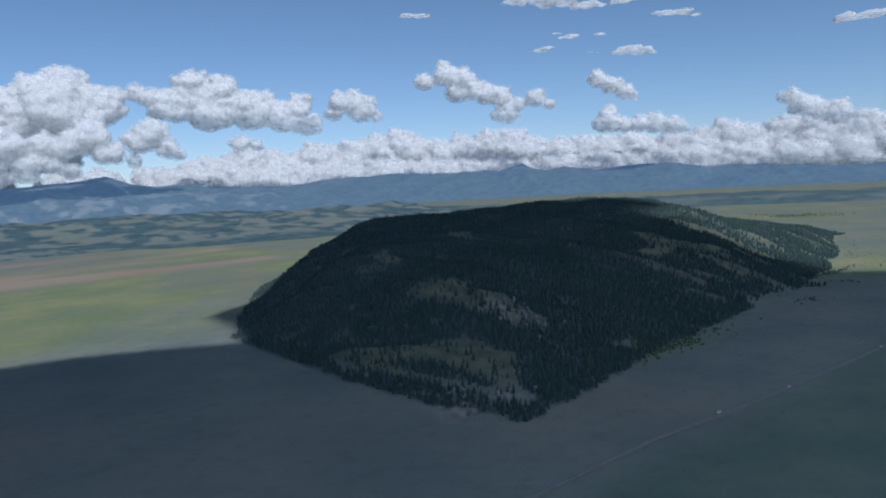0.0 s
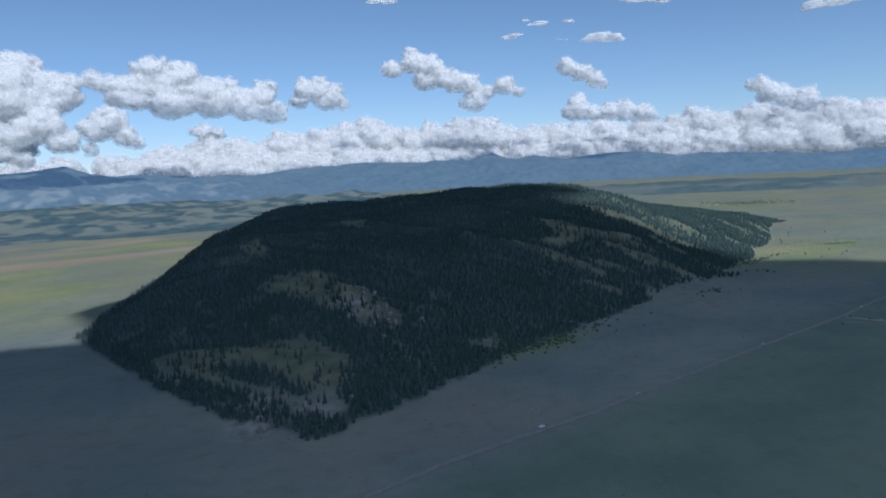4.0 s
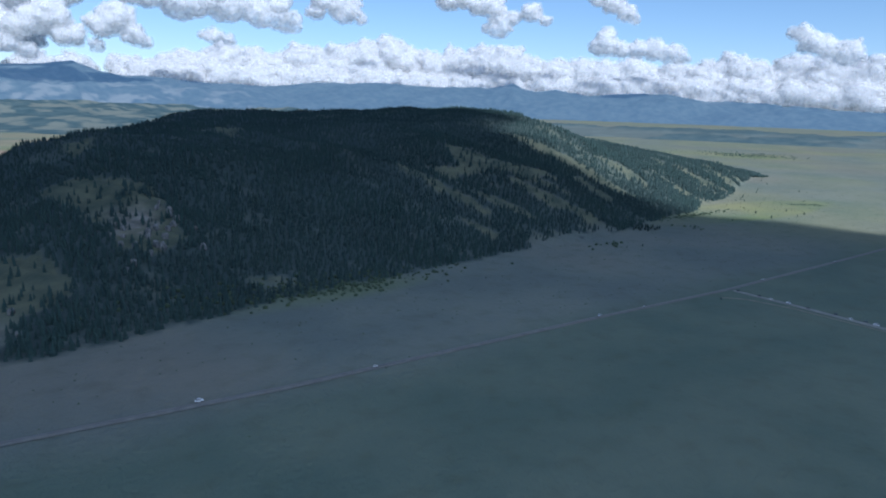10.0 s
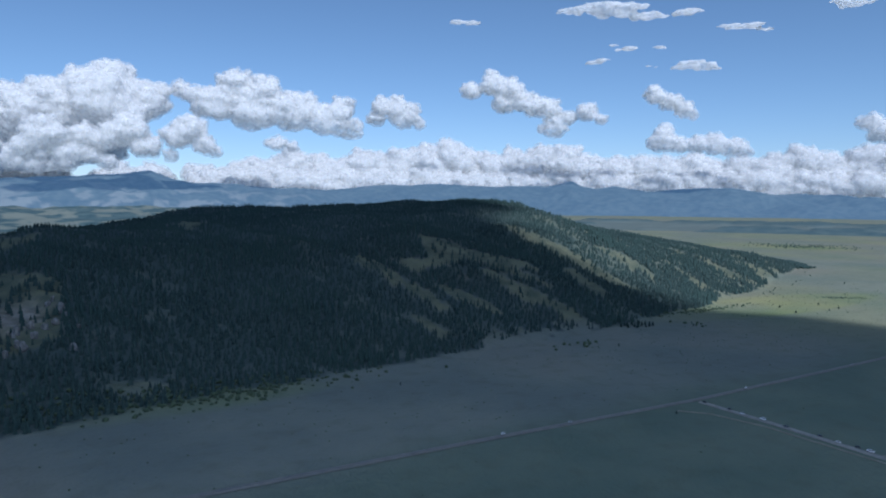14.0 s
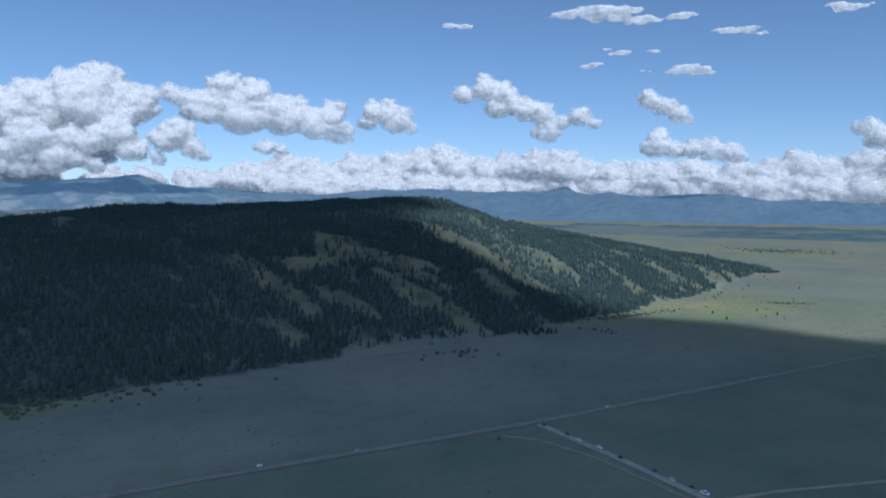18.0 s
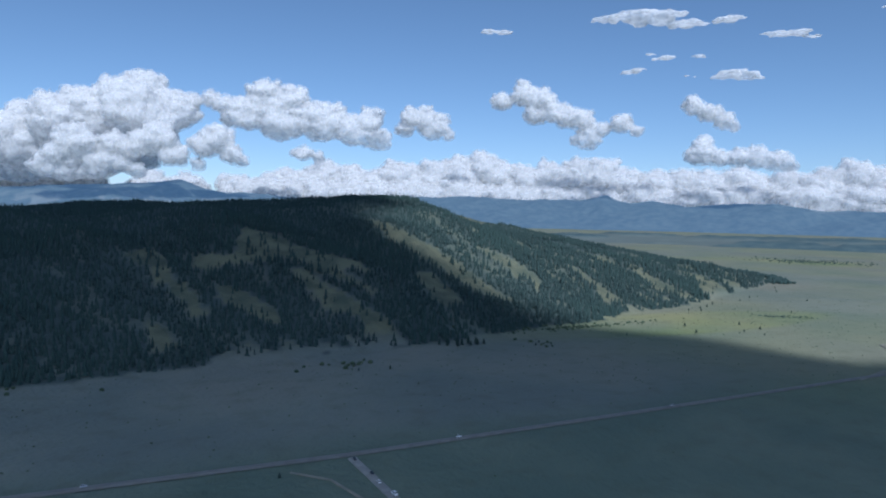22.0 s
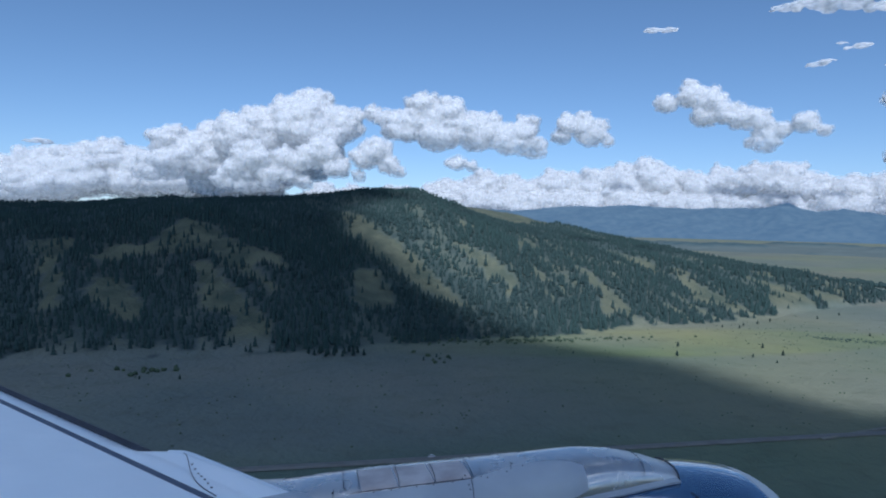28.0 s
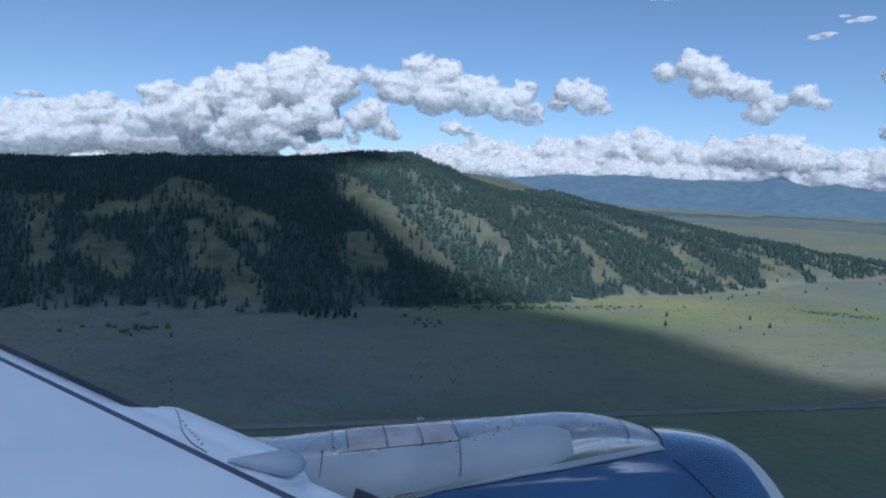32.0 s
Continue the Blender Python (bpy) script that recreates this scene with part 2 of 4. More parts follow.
glade((624, 418), (630, 403), (643, 368), (653, 356), (661, 335), (673, 314), (678, 295), (669, 307), (655, 322), (647, 337), (637, 345), (628, 360), (625, 380))
glade((682, 357), (690, 351), (698, 339), (707, 328), (704, 317), (701, 317), (700, 325), (691, 329), (690, 341), (685, 350))
glade((689, 388), (700, 384), (689, 371))
glade((699, 320), (701, 318), (698, 311), (699, 294), (697, 290), (694, 308))
glade((757, 333), (766, 331), (767, 315), (771, 301), (760, 297), (761, 312), (760, 320), (748, 306), (750, 318))
glade((820, 370), (826, 361), (834, 345), (845, 328), (835, 325), (829, 332), (814, 335), (821, 350), (821, 361))
glade((794, 322), (797, 320), (796, 306), (792, 306))
glade((877, 384), (890, 379), (909, 371), (919, 363), (885, 337), (866, 331), (876, 350), (888, 368), (880, 370))
glade((926, 376), (948, 380), (957, 368), (926, 360))
glade((728, 385), (739, 380), (737, 375), (725, 376))
glade((626, 330), (635, 332), (639, 321), (641, 301), (627, 294), (620, 299), (624, 324))
glade((502, 336), (509, 355), (526, 346), (531, 363), (539, 382), (547, 361), (547, 336), (533, 335), (520, 336), (509, 331))
glade((539, 382), (552, 371), (567, 352), (578, 333), (591, 320), (597, 316), (589, 312), (576, 322), (566, 327), (549, 340))
glade((560, 332), (573, 324), (582, 308), (590, 298), (585, 295), (577, 305), (566, 320))
glade((550, 323), (556, 322), (570, 301), (586, 275), (588, 256), (572, 254), (567, 263), (571, 274), (568, 283), (559, 286), (555, 298))
glade((511, 312), (521, 316), (532, 293), (536, 278), (527, 280), (516, 290), (511, 300))
glade((513, 263), (520, 259), (535, 240), (534, 228), (518, 237), (515, 251))
glade((492, 310), (498, 315), (505, 286), (498, 288))
glade((545, 261), (552, 257), (565, 248), (565, 226), (555, 221), (550, 235))
glade((474, 346), (488, 373), (491, 355), (494, 324), (494, 316), (485, 319), (482, 333))
glade((480, 287), (485, 280), (490, 261), (481, 257), (479, 268))
glade((499, 243), (508, 256), (513, 258), (511, 239), (501, 229))
glade((531, 266), (535, 261), (547, 253), (539, 238), (528, 248))
glade((560, 265), (568, 256), (578, 251), (559, 241))
glade((270, 362), (298, 378), (316, 352), (311, 328), (294, 329), (289, 305), (280, 310), (278, 333), (271, 353))
glade((300, 346), (318, 348), (318, 313), (315, 281), (299, 268), (292, 275), (284, 278), (292, 307))
glade((202, 354), (215, 344), (231, 319), (249, 299), (257, 293), (263, 281), (264, 254), (255, 243), (246, 238), (235, 218), (226, 212), (220, 226), (221, 241), (215, 263), (210, 285), (207, 308), (196, 321))
glade((294, 436), (312, 454), (309, 420), (290, 400))
glade((396, 469), (427, 515), (435, 486), (398, 442))
glade((330, 244), (350, 241), (341, 233), (329, 235))
glade((700, 520), (760, 500), (825, 560), (830, 640), (780, 700), (715, 660))


def edge_gap(x, y, corners):
    """How far inside an outline places lie, in metres; negative outside."""
    inside = np.zeros(np.shape(x), bool)
    gap = np.full(np.shape(x), 1e9)
    for a, b in zip(corners, corners[1:] + corners[:1]):
        hit = ((a.y > y) != (b.y > y)) & (x < (b.x - a.x) * (y - a.y) / (b.y - a.y + 1e-9) + a.x)
        inside ^= hit
        d = b - a
        t = np.clip(((x - a.x) * d.x + (y - a.y) * d.y) / (d.length_squared + 1e-9), 0, 1)
        gap = np.minimum(gap, np.hypot(x - a.x - t * d.x, y - a.y - t * d.y))
    return np.where(inside, gap, -gap)


def clearing(x, y):
    """1 in the grassy clearings, 0 in the woods."""
    wob = (fbm(x, y, 16, 5, 4) - 0.5) * 7 + (vnoise(x, y, 5, 2) - 0.5) * 2.5
    out = np.zeros(np.shape(x))
    for corners in GLADES:
        out = np.maximum(out, smooth(-3.0, 1.2, edge_gap(x, y, corners) + wob * 0.8))
    # a tongue of trees inside the opening at the near end, and small gaps among the trees
    out = out * (1 - smooth(-2, 2, edge_gap(x, y, [Vector(p) for p in ((214, 310), (232, 283), (233, 253), (232, 231), (225, 251), (219, 278))]) + wob))
    open_side = smooth(670, 720, x) * smooth(430, 400, y)
    out = np.maximum(out, smooth(0.70, 0.78, vnoise(x + 0.3 * y, y * 0.45, 8, 3)) * 0.55)
    return np.maximum(out, smooth(0.68, 0.76, vnoise(x + 0.45 * y, y * 0.35, 6, 2)) * 0.75 * open_side)


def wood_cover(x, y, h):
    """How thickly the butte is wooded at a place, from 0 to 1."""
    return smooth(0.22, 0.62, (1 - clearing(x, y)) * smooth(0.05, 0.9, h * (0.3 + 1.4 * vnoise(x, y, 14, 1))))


gx, gy = spaced(150, 1040, 3.0, -4500, 6500), spaced(96, 880, 3.0, -4500, 6500)
GX, GY = np.meshgrid(gx, gy, indexing="ij")
GZ = ground_height(GX, GY)
ground_me = grid_mesh("ground", GX, GY, GZ, MAT_GROUND)
on_hill = smooth(0.6, 6, butte_height(GX, GY))
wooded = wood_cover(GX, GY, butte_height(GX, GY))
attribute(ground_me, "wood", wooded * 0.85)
attribute(ground_me, "slope", on_hill * (1 - wooded))
thicket = smooth(1.2, 0.4, np.hypot((GX - 350) / 60, (GY - 222) / 14)) + smooth(1.2, 0.5, np.hypot((GX - 760) / 130, (GY - 255) / 26))
attribute(ground_me, "lush", np.clip(smooth(640, 800, GX + 0.3 * GY) * 0.45 + 0.9 * smooth(1.3, 0.4, np.hypot((GX - 770) / 75, (GY - 262) / 34)) + smooth(480, 600, GY) * 0.9 * smooth(1500, 900, GY + 0.6 * np.abs(GX - 300)) + thicket, 0, 1) * (0.3 + 0.7 * smooth(0.3, 0.7, fbm(GX, GY, 130, 2))))
# darker and greener on the near side of the highway
attribute(ground_me, "near_green", smooth(150, 118, GY + 40 * (fbm(GX, GY, 120, 3) - 0.5)) * smooth(1400, 900, GX))
attribute(ground_me, "field", smooth(0.3, 0.5, fbm(GX, GY * 3, 500, 5)) * smooth(930, 1010, GY) * smooth(1420, 1300, GY) * smooth(460, 400, GX - 0.05 * GY))
stony = np.maximum(smooth(1.2, 0.5, np.hypot((GX - 304) / 34, (GY - 290) / 36)), smooth(1.2, 0.5, np.hypot((GX - 214) / 26, (GY - 232) / 30)))
attribute(ground_me, "rock", 0.75 * stony * smooth(0.42, 0.6, fbm(GX, GY, 16, 1)))
tagged(new("ground", ground_me), kind="structure")


# ---------------- far hills ----------------
# the range and the clouds are laid out round a hub and set back from it
HUB, DEEP = (500.0, -20.0, 57.0), 1.33


def far_sheet(name, az, rr, height, material, bare):
    A, R = np.meshgrid(np.radians(az), rr, indexing="ij")
    X, Y = 320 + R * np.cos(A), R * np.sin(A)
    Z = height(np.degrees(A), R, X, Y)
    k = DEEP if rr[0] > 2000 else 1.0
    me = grid_mesh(name, HUB[0] + k * (X - HUB[0]), HUB[1] + k * (Y - HUB[1]), HUB[2] + k * (Z - HUB[2]), material)
    attribute(me, "bare", bare(np.degrees(A), R, X, Y))
    return tagged(new(name, me), kind="structure")


def range_height(az, r, x, y):
    sky_line = profile(az, 5, 70, 19, 74, 25, 78, 28, 90, 32, 98, 34.8, 124, 39, 112, 41, 104, 43.4, 126, 45.2, 121, 46.2, 132, 47, 154, 47.9, 140, 49.3, 127, 53.5, 128, 57.5, 138, 63.2, 125, 67, 104, 73.4, 123, 77, 134, 78.8, 147, 80.5, 183, 82, 168, 85, 158, 88, 148, 92, 134, 99.8, 111, 103.5, 64, 120, 60)
    up = np.clip((r - 2380) / 620, 0, 1)
    rough = (1 - np.abs(fbm(x, y, 260, 1, 6) - 0.5) * 4) * 34 * np.sin(np.pi * np.clip(up, 0, 1)) ** 0.7
    fine = (fbm(x, y, 60, 3, 4) - 0.5) * 8
    return np.where(r > 3000, sky_line * (1 - (r - 3000) / 200), sky_line * up**0.85 + rough * (up < 1)) + fine * smooth(0, 0.3, up) - 6


def foot_height(az, r, x, y):
    up = smooth(1250, 2200, r + profile(az, 50, -400, 62, 0, 75, 120, 90, -40, 120, -60)) * smooth(52, 62, az)
    return up * (20 + 60 * np.abs(fbm(x, y, 420, 2, 5) - 0.35)) + up * (fbm(x, y, 130, 4, 5) - 0.5) * 46 - 3 * (1 - up)


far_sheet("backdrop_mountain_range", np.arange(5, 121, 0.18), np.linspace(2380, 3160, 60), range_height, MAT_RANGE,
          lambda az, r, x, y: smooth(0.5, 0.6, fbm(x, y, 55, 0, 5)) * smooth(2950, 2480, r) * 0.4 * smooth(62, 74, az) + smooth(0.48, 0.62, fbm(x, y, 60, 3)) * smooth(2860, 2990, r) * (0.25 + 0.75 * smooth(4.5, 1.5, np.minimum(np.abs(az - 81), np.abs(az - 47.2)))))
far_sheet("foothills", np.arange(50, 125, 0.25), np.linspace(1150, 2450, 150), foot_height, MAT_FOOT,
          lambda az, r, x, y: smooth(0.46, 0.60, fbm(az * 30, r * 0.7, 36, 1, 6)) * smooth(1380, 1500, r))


def valley_woods_height(az, r, x, y):
    up = smooth(1650, 1750, r) * smooth(2420, 2300, r)
    return up * (3 + 9 * smooth(0.38, 0.6, fbm(x, y, 160, 3, 4)) + 5 * fbm(x, y, 25, 1, 3)) * smooth(66, 56, az) - 3


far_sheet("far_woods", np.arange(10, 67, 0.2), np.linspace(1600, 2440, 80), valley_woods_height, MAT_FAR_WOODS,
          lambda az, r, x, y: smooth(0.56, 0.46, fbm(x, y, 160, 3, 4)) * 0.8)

# ---------------- roads ----------------
def make_road_mats():
    a = Mat("asphalt", 0.85)
    a.color(a.mix(a.noise(3, 5), (0.122, 0.121, 0.114), (0.155, 0.153, 0.143))).bump(a.noise(0.2, 3), 0.2, 0.02)
    d = Mat("gravel", 0.95)
    d.color(d.mix(d.noise(4, 6), (0.155, 0.152, 0.125), (0.21, 0.20, 0.165))).bump(d.noise(0.3, 4), 0.4, 0.05)
    p = Mat("pale_worn_asphalt", 0.9)
    p.color(p.mix(p.noise(3, 5), (0.18, 0.178, 0.17), (0.245, 0.24, 0.225))).bump(p.noise(0.2, 3), 0.2, 0.02)
    return a.m, d.m, p.m


MAT_ASPHALT, MAT_GRAVEL, MAT_PALE = make_road_mats()


def road(name, line, width, material, lift, label=""):
    """A strip of road that follows the ground along a line of places."""
    pts = [Vector(p) for p in line]
    dense = []
    for a, b in zip(pts, pts[1:]):
        n = max(2, int((b - a).length / 6))
        dense += [a.lerp(b, k / n) for k in range(n)]
    dense.append(pts[-1])
    verts, faces = [], []
    for k, p in enumerate(dense):
        way = (dense[min(k + 1, len(dense) - 1)] - dense[max(k - 1, 0)]).normalized()
        side = Vector((-way.y, way.x)) * width / 2
        for s, dz in ((-1.25, -0.25), (-1, 0), (0, 0.04), (1, 0), (1.25, -0.25)):
            q = p + side * s
            z = float(ground_height(np.array(p.x), np.array(p.y)))
            verts.append((q.x, q.y, max(z, 0) + lift + dz))
    for k in range(len(dense) - 1):
        for j in range(4):
            faces.append((5 * k + j, 5 * k + j + 1, 5 * k + j + 6, 5 * k + j + 5))
    ob = new(name, mesh_from(name, verts, faces, material))
    return tagged(ob, label, kind="structure")


road("road", [(-900, 152), (-300, 146), (230, 149), (300, 142), (420, 137), (514, 131.5), (600, 131), (720, 131), (900, 129), (1500, 126), (2200, 150)], 2.0, MAT_ASPHALT, 0.42)
road("road", [(514, 129), (514, 100), (513, 70), (512, 40), (505, -30), (490, -300)], 1.9, MAT_PALE, 0.38)
road("dirt_track", [(716, 129), (756, 138), (776, 143), (788, 148), (793, 156), (794, 164), (799, 170), (813, 169), (850, 163), (930, 160)], 1.0, MAT_GRAVEL, 0.40)
road("dirt_track", [(498, 126), (505, 118), (509, 100), (509, 60), (506, 20), (498, -30)], 0.6, MAT_GRAVEL, 0.33)
road("dirt_track", [(512, 66), (530, 62), (560, 52), (620, 40)], 0.8, MAT_GRAVEL, 0.34)


# ---------------- clouds ----------------
def make_cloud_mat(name, clear_lo, clear_hi, size, base_fade, reach=80.0, tone=(0.86, 0.855, 0.845)):
    """Cloud: light wanders some metres inside; thin places let the sky through, and heap clouds thin out at the base."""
    c = Mat(name, 1.0)
    c.b.inputs["Specular IOR Level"].default_value = 0.0
    c.color(tone)
    c.b.inputs["Subsurface Weight"].default_value = 1.0
    c.b.inputs["Subsurface Radius"].default_value = (1.0, 1.0, 1.0)
    c.b.inputs["Subsurface Scale"].default_value = reach
    tl = c.n.new("ShaderNodeBsdfTranslucent")
    tl.inputs["Color"].default_value = (0.93, 0.93, 0.93, 1)
    body = c.n.new("ShaderNodeMixShader")
    body.inputs[0].default_value = 0.5
    c.l.new(c.b.outputs[0], body.inputs[1])
    c.l.new(tl.outputs[0], body.inputs[2])
    gap = c.mix(c.noise(size, 4), (clear_lo,) * 3, (clear_hi,) * 3)
    if base_fade:
        tc, sep = c.n.new("ShaderNodeTexCoord"), c.n.new("ShaderNodeSeparateXYZ")
        c.l.new(tc.outputs["Generated"], sep.inputs[0])
        gap = c.mix(c.mul(c.span(sep.outputs["Z"], 0.42, 0.06), c.noise(40, 3, lo=0.25, hi=0.6)), gap, (base_fade,) * 3)
    thin, clear = c.n.new("ShaderNodeMixShader"), c.n.new("ShaderNodeBsdfTransparent")
    c.l.new(gap, thin.inputs[0])
    c.l.new(body.outputs[0], thin.inputs[1])
    c.l.new(clear.outputs[0], thin.inputs[2])
    c.l.new(thin.outputs[0], c.n["Material Output"].inputs["Surface"])
    return c.m


MAT_CLOUD = make_cloud_mat("cumulus", 0.0, 0.0, 60, 0.75)
MAT_WISP = make_cloud_mat("cloud_wisp", 0.12, 0.55, 45, 0.0)
MAT_HAZY = make_cloud_mat("hazy_cloud_bank", 0.0, 0.0, 90, 0.0, 110.0, (0.78, 0.785, 0.785))


def make_fringe(name, clear_lo, clear_hi):
    """The thin ragged vapour at a cloud's edge."""
    c = Mat(name, 1.0)
    c.b.inputs["Specular IOR Level"].default_value = 0.0
    c.color((0.88, 0.875, 0.87))
    tl = c.n.new("ShaderNodeBsdfTranslucent")
    tl.inputs["Color"].default_value = (0.93, 0.93, 0.93, 1)
    body = c.n.new("ShaderNodeMixShader")
    c.l.new(c.b.outputs[0], body.inputs[1])
    c.l.new(tl.outputs[0], body.inputs[2])
    thin, clear = c.n.new("ShaderNodeMixShader"), c.n.new("ShaderNodeBsdfTransparent")
    c.l.new(c.mix(c.noise(34, 3), (clear_lo,) * 3, (clear_hi,) * 3), thin.inputs[0])
    c.l.new(body.outputs[0], thin.inputs[1])
    c.l.new(clear.outputs[0], thin.inputs[2])
    c.l.new(thin.outputs[0], c.n["Material Output"].inputs["Surface"])
    return c.m


MAT_FRINGE = make_fringe("cloud_fringe", 0.55, 0.92)


def sphere_net(sub):
    bm = bmesh.new()
    bmesh.ops.create_icosphere(bm, subdivisions=sub, radius=1)
    co = np.array([v.co[:] for v in bm.verts])
    tri = np.array([[v.index for v in f.verts] for f in bm.faces])
    bm.free()
    return co, tri


PUFF = bpy.data.textures.new("puff", "CLOUDS")
PUFF.noise_scale, PUFF.noise_depth, PUFF.noise_type = 30.0, 4, "HARD_NOISE"
FINE = bpy.data.textures.new("fine", "CLOUDS")
FINE.noise_scale, FINE.noise_depth, FINE.noise_type = 10.0, 3, "HARD_NOISE"
RAG = bpy.data.textures.new("rag", "CLOUDS")
RAG.noise_scale, RAG.noise_depth = 20.0, 3
BANK = bpy.data.textures.new("bank", "CLOUDS")
BANK.noise_scale, BANK.noise_depth = 60.0, 5
NET_BIG, NET_SMALL = sphere_net(3), sphere_net(2)


def cloud(puffs, label, seed, radius):
    """One heap cloud from round masses: bearing, height, size across and size up in metres; smaller ones sprout from them."""
    rs = np.random.RandomState(seed)
    balls = []
    torn = max(p[3] for p in puffs) < 26
    core, reach = (0.62, 1.05) if torn else (0.86, 0.78)
    for az, z, w, h in puffs:
        balls.append((az, z, 0.0, w * core, h * core, NET_BIG))
        for _ in range(15 if w > 30 else 8):
            a, e = rs.uniform(0, 2 * math.pi), rs.uniform(-0.5, 1.0)
            k = math.sqrt(max(0.05, 1 - e * e))
            kid = (az + math.degrees(reach * w * math.cos(a) * k / radius), z + reach * h * e, -0.75 * w * abs(math.sin(a)) * k, w * rs.uniform(0.24, 0.46), h * rs.uniform(0.24, 0.46))
            balls.append((*kid, NET_SMALL))
            if w > 22:
                for _ in range(3):
                    a, e = rs.uniform(0, 2 * math.pi), rs.uniform(-0.2, 1.0)
                    balls.append((kid[0] + math.degrees(0.85 * kid[3] * math.cos(a) / radius), kid[1] + 0.8 * kid[4] * e, kid[2] - 0.7 * kid[3] * rs.rand(),
                                  kid[3] * rs.uniform(0.3, 0.55), kid[4] * rs.uniform(0.3, 0.55), NET_SMALL))
    cos, tris, base = [], [], 0
    for az, z, off, w, h, (co, tri) in balls:
        a, r = radians(az), radius + off
        sd = rs.rand(3) * 100
        lump = np.array([noise.fractal(Vector(p * 1.5 + sd), 0.7, 2.2, 4) for p in co])
        p = co * (1 + 0.14 * lump)[:, None] * np.array([w, w, h])
        p[:, 2] = np.where(p[:, 2] < 0, p[:, 2] * 0.7, p[:, 2])
        cos.append(p + np.array([320 + r * math.cos(a), r * math.sin(a), z]))
        tris.append(tri + base)
        base += len(co)
    co = np.concatenate(cos)
    mid = co.mean(0)
    ob = new("cloud", soup_mesh("cloud", co - mid, np.concatenate(tris), MAT_HAZY if radius > 3000 else MAT_WISP if torn else MAT_CLOUD, True))
    ob.location = [h + DEEP * (m - h) for h, m in zip(HUB, mid)]
    ob.scale = (DEEP,) * 3
    melt = ob.modifiers.new("melt", "REMESH")
    melt.mode, melt.voxel_size, melt.use_smooth_shade = "VOXEL", 4.2 if radius < 3000 else 6.0, True
    soft = ob.modifiers.new("soft", "SMOOTH")
    soft.factor, soft.iterations = 0.5, 8
    puff = ob.modifiers.new("puff", "DISPLACE")
    puff.texture, puff.strength = (PUFF, 4.0 if torn else 12.0) if radius < 3000 else (BANK, 22.0)
    puff.mid_level, puff.texture_coords = 0.5, "LOCAL"
    fine = ob.modifiers.new("fine", "DISPLACE")
    fine.texture, fine.strength, fine.mid_level, fine.texture_coords = FINE, 2.0 if torn else 4.5, 0.5, "LOCAL"
    if torn:
        return tagged(ob, label, "cloud", "clouds over the mountains")
    fray = new("fringe", ob.data.copy())
    fray.data.materials[0] = MAT_FRINGE
    fray.parent = ob
    wrap = fray.modifiers.new("wrap", "REMESH")
    wrap.mode, wrap.voxel_size, wrap.use_smooth_shade = "VOXEL", melt.voxel_size * 1.25, True
    ease = fray.modifiers.new("ease", "SMOOTH")
    ease.factor, ease.iterations = 0.5, 5
    grow = fray.modifiers.new("grow", "DISPLACE")
    grow.strength, grow.mid_level = 3.5 if radius < 3000 else 8.0, 0.0
    rag = fray.modifiers.new("rag", "DISPLACE")
    rag.texture, rag.strength, rag.mid_level, rag.texture_coords = RAG, 17.0, 0.5, "LOCAL"
    tagged(fray, "thin ragged vapour")
    return tagged(ob, label, "cloud", "clouds over the mountains")


cloud([(83.11, 484, 69, 68), (82.15, 508, 45, 44), (83.46, 519, 45, 44), (84.45, 440, 79, 78), (85.26, 427, 74, 73), (87.34, 395, 85, 83), (88.74, 367, 84, 83), (83.38, 383, 146, 143), (85.97, 356, 132, 130), (81.07, 399, 93, 91), (88.44, 320, 105, 104), (80.07, 433, 53, 52), (81.94, 529, 29, 28), (82.88, 542, 29, 28)], "towering white cumulus with a grey-blue base", 20, 2800)
cloud([(84.12, 345, 134, 132), (86.32, 318, 134, 131), (88.43, 293, 134, 131), (90.43, 298, 139, 137), (82.26, 317, 95, 93), (84.94, 243, 83, 82), (87.45, 227, 83, 82), (89.51, 219, 94, 93), (83.07, 246, 61, 60), (91.49, 196, 83, 82)], "pale grey cloud mass behind the tallest cloud", 21, 2960)
cloud([(82.94, 277, 54, 53), (83.71, 253, 44, 43), (82.19, 259, 34, 34), (88.58, 219, 59, 58), (86.66, 229, 49, 48), (84.31, 206, 39, 38), (83.2, 182, 34, 34), (86.16, 180, 44, 43), (88.12, 169, 39, 38), (81.57, 300, 62, 61), (80.83, 243, 54, 53), (85.0, 266, 54, 53), (87.51, 261, 74, 73), (85.78, 208, 49, 48), (89.3, 186, 49, 48), (87.59, 169, 29, 29)], "low heaped cumulus under the tallest cloud", 22, 2620)
cloud([(94.02, 342, 70, 69), (91.95, 335, 64, 63), (93.62, 256, 94, 93), (95.25, 231, 70, 69), (91.54, 248, 94, 92), (89.41, 295, 80, 79), (87.68, 421, 64, 63), (89.4, 422, 48, 47), (86.36, 389, 69, 68), (85.92, 277, 80, 78), (83.25, 245, 53, 52)], "broad bank of white and grey cumulus", 23, 2860)
cloud([(100.99, 203, 191, 112), (97.55, 209, 190, 112), (103.55, 162, 191, 113), (106.31, 158, 192, 113), (94.34, 213, 189, 111), (90.99, 231, 178, 105), (87.53, 235, 156, 92), (102.09, 274, 133, 78), (103.53, 222, 149, 88), (104.94, 195, 133, 78), (100.24, 253, 148, 87), (98.32, 282, 159, 93), (96.36, 236, 169, 99), (106.97, 215, 160, 94), (108.6, 199, 160, 94)], "pale hazy cloud bank behind the ridge", 24, 3350)
